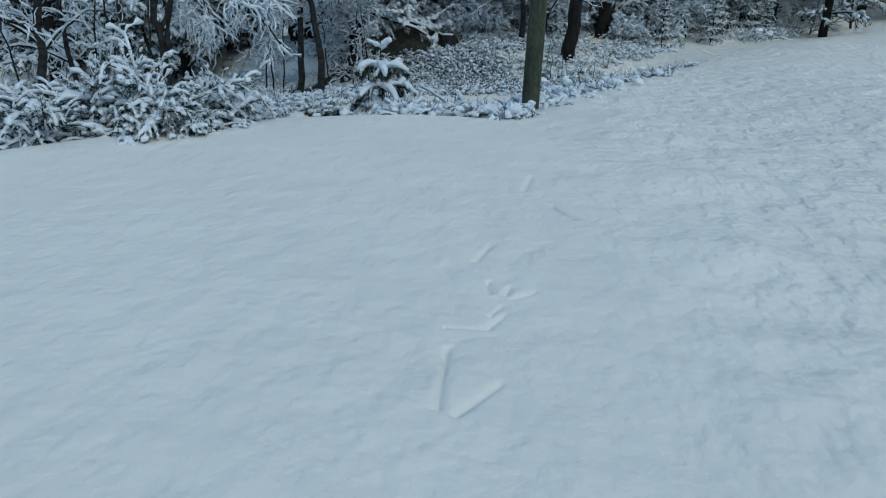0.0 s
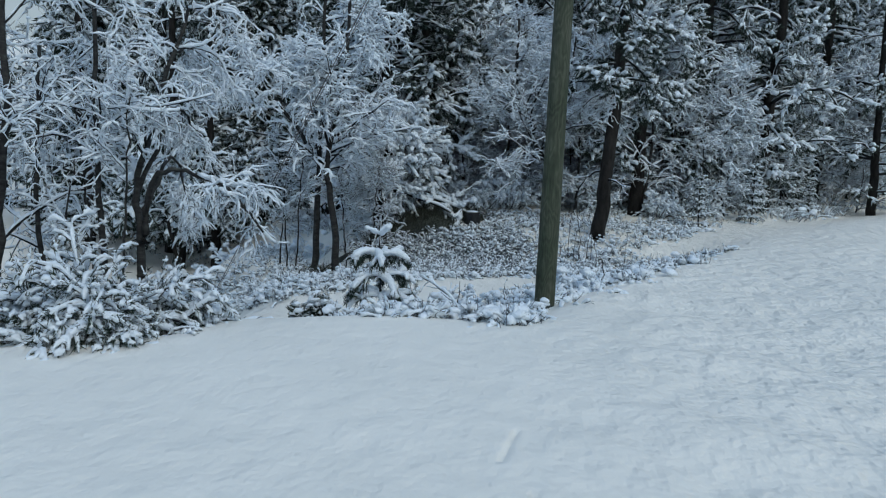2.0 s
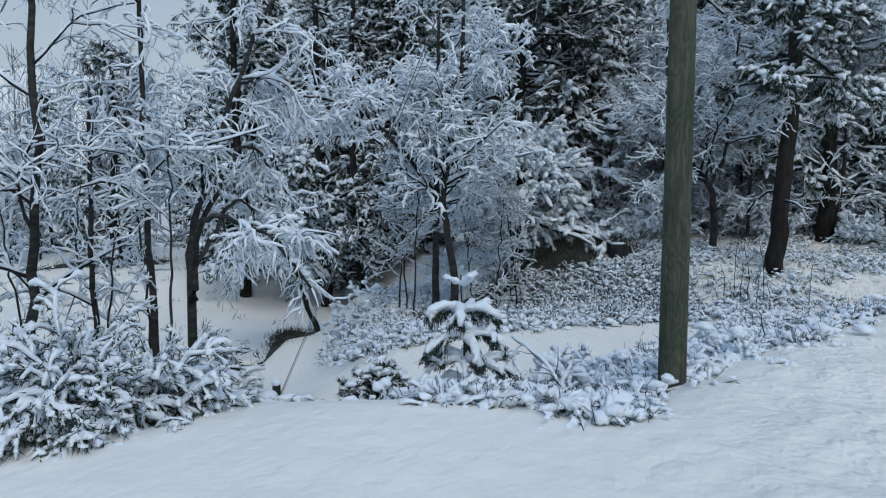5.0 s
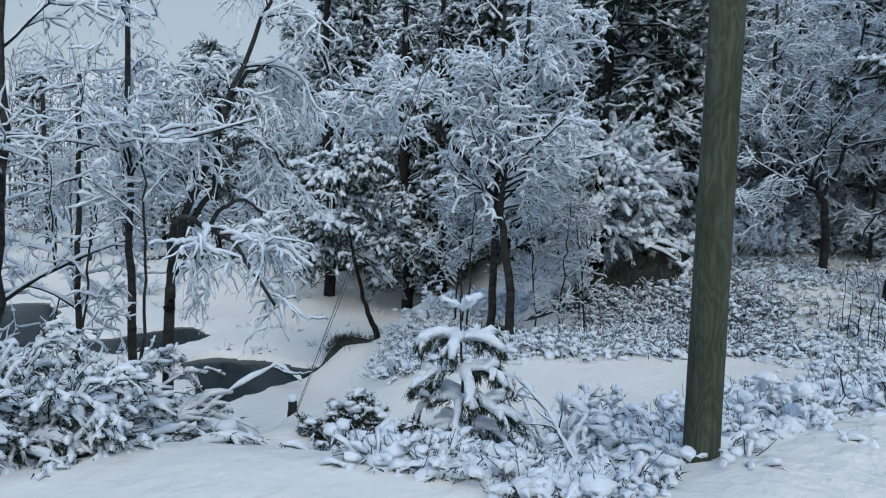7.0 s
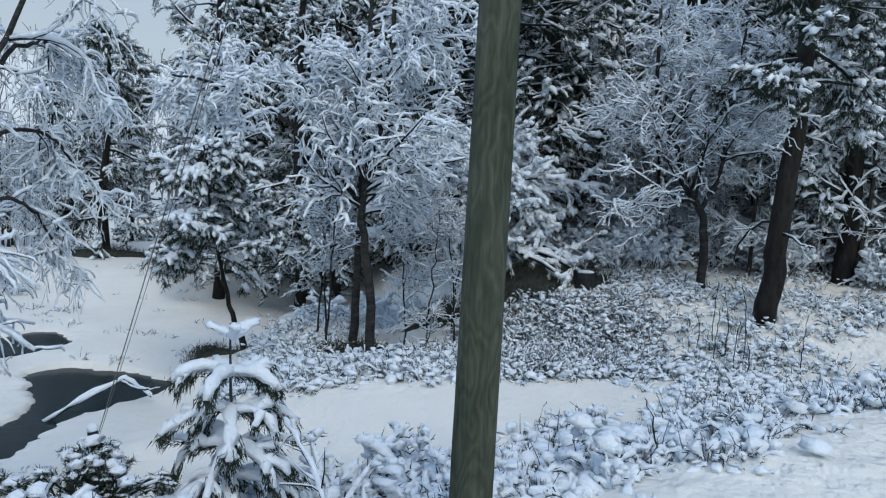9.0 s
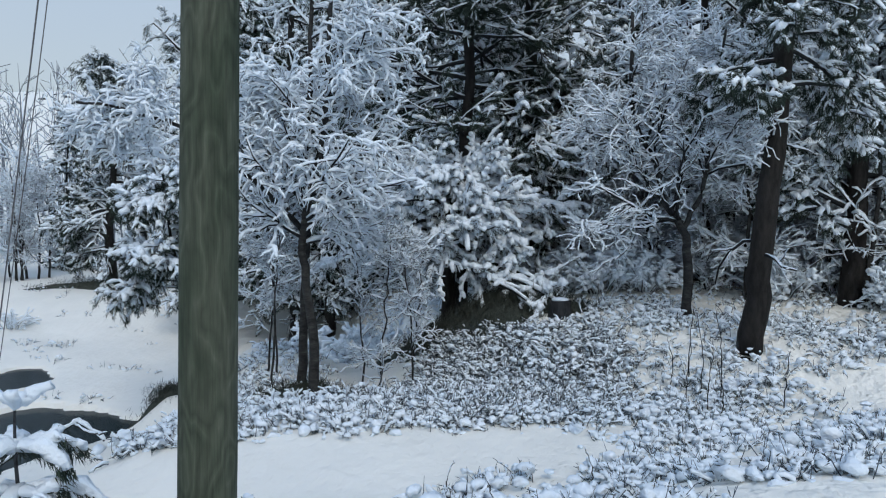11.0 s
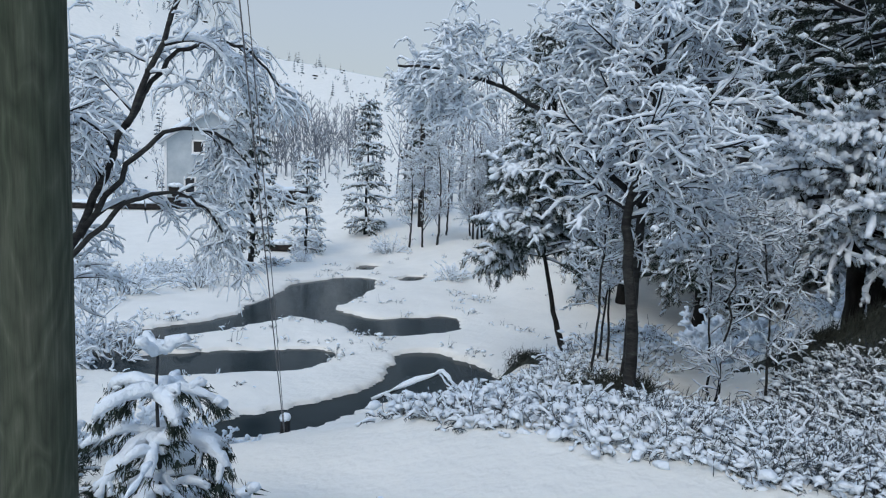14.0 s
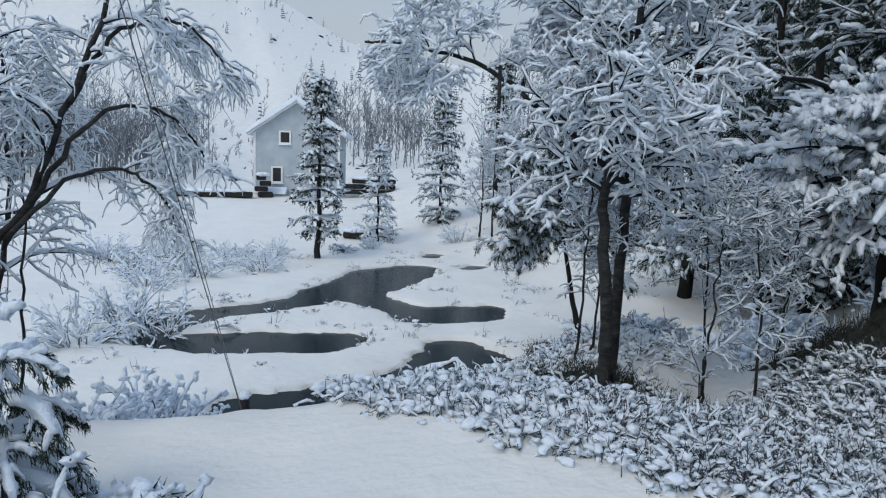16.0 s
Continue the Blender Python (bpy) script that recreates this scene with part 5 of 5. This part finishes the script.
def far_pole():
    x, y = -36.5, 30.0
    z = gz(x, y)
    ob = thing("utility_pole", (x, y, z), "distant dark utility pole with a short snowy crossarm", "pole")
    g = Geo()
    g.tubes(np.array([[(0, 0, -0.4), (0, 0, 4.0), (0, 0, 8.0 - z), (0, 0, 8.0 - z)]]), np.array([[0.15, 0.13, 0.11, 0.01]]), 10)
    part("shaft", g, M_DARK, ob)
    part("crossarm", box(bmesh.new(), 0, 0, 7.8 - z, 0.12, 0.9, 0.12, 0.02, 0.5), M_DARK, ob)
    s = Geo()
    s.pads(np.random.default_rng(2), np.array([[0, 0, 8.05 - z]]), np.array([[0.22, 0.16, 0.1]]), np.array([[0.6, 0.8, 0]]), 0.08)
    part("snow_cap", s, M_SNOW, ob)


far_pole()


def far_wood(seed, name, label, n, rho, theta, high, conifer, bare=False):
    rg = np.random.default_rng(seed)
    th = np.radians(rg.uniform(*theta, n))
    rr = rg.uniform(*rho, n)
    x, y = -rr * np.sin(th), rr * np.cos(th)
    ok = np.hypot(x + 55.0, y - 20.9) > 9
    x, y = x[ok], y[ok]
    n = len(x)
    B = np.stack([x, y, height(x, y) - 0.3], 1)
    H = rg.uniform(*high, n)
    K = 4
    P = B[:, None] + np.linspace(0, 1, K)[None, :, None] * (H[:, None, None] * UP + rg.normal(size=(n, 1, 3)) * 0.35 * np.array([1, 1, 0]))
    r = (0.010 * H)[:, None] * np.linspace(1, 0.15, K)
    wood, white = Geo(), Geo()
    wood.tubes(P, r, 4)
    if conifer:
        for k in range(7):
            w = 0.14 + 0.12 * k
            C = B + UP * (H * w)[:, None]
            for j in range(5):
                a = rg.uniform(0, 6.28, n)
                L = H * 0.2 * (1.08 - w) * rg.uniform(0.6, 1.2, n)
                D = np.stack([np.cos(a), np.sin(a), np.full(n, -0.25)], 1) * L[:, None]
                Q = np.stack([C, C + D * 0.5 + UP * 0.05, C + D], 1)
                wood.tubes(Q, (H * 0.03)[:, None] * np.array([[0.5, 1.0, 0.2]]), 3)
                white.tubes(Q + UP * (0.022 * H)[:, None, None], (H * 0.024)[:, None] * np.array([[0.4, 1.0, 0.3]]), 3)
    else:
        q, s = grow(rg, P, r, 8, float(np.mean(H)) * 0.38, 30, 0.12, 4, 0.2, 0.98, 0.7, 0.12, 0.5)
        q2, s2 = grow(rg, q, s, 2, float(np.mean(H)) * 0.16, 38, 0.05, 3, 0.2, 1.0, 0.8, 0.15)
        wood.tubes(q, np.maximum(s, 0.025), 3)
        q3, s3 = q2[::3], s2[::3]
        (wood if bare else white).tubes(q + UP * 0.04, np.maximum(s * 0.9, 0.03), 3)
        wood.tubes(q2, np.maximum(s2, 0.028), 3)
        white.tubes(q3 + UP * 0.03, np.maximum(s3, 0.028), 3)
    ob = tagged(thing(name, (0, 0, 0), label, "wood"), kind="stuff")
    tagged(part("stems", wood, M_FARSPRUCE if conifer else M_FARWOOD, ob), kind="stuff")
    tagged(part("frost", white, M_SNOW, ob), kind="stuff")


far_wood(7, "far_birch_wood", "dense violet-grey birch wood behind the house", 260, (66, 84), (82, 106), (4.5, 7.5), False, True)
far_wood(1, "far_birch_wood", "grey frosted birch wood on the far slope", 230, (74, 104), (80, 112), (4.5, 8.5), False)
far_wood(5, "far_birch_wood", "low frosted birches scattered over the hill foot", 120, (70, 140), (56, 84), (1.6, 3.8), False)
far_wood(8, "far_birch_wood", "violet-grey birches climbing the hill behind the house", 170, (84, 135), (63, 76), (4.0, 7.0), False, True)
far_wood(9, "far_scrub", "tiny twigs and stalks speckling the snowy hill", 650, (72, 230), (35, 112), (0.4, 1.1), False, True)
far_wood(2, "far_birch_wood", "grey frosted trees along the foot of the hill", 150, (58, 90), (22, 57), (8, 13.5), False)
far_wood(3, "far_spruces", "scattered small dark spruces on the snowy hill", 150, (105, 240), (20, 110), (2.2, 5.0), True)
far_wood(4, "far_scrub", "sparse scrub poking from the snow of the hill", 260, (80, 230), (35, 110), (0.8, 2.6), False)


def far_rocks(seed, n, rho, theta):
    """Dark rocks and low shrubs half under the snow of the hill."""
    rg = np.random.default_rng(seed)
    th, rr = np.radians(rg.uniform(*theta, n)), rg.uniform(*rho, n)
    x, y = -rr * np.sin(th), rr * np.cos(th)
    C = np.stack([x, y, height(x, y)], 1)
    g, w = Geo(), Geo()
    s = rg.uniform(0.15, 0.62, (n, 1)) * np.array([1.6, 1.0, 0.6])
    g.pads(rg, C, s, None, 0.25, ICO1)
    w.pads(rg, C + UP * s[:, 2:] * 0.5, s * np.array([0.95, 0.95, 0.6]), None, 0.2, ICO1)
    ob = tagged(thing("far_rocks", (0, 0, 0), "dark rocks and shrubs poking from the hill snow", "rocks"), kind="stuff")
    tagged(part("rock_mass", g, M_DARK, ob), kind="stuff")
    tagged(part("snow_load", w, M_SNOW, ob), kind="stuff")


far_rocks(6, 190, (68, 260), (35, 112))
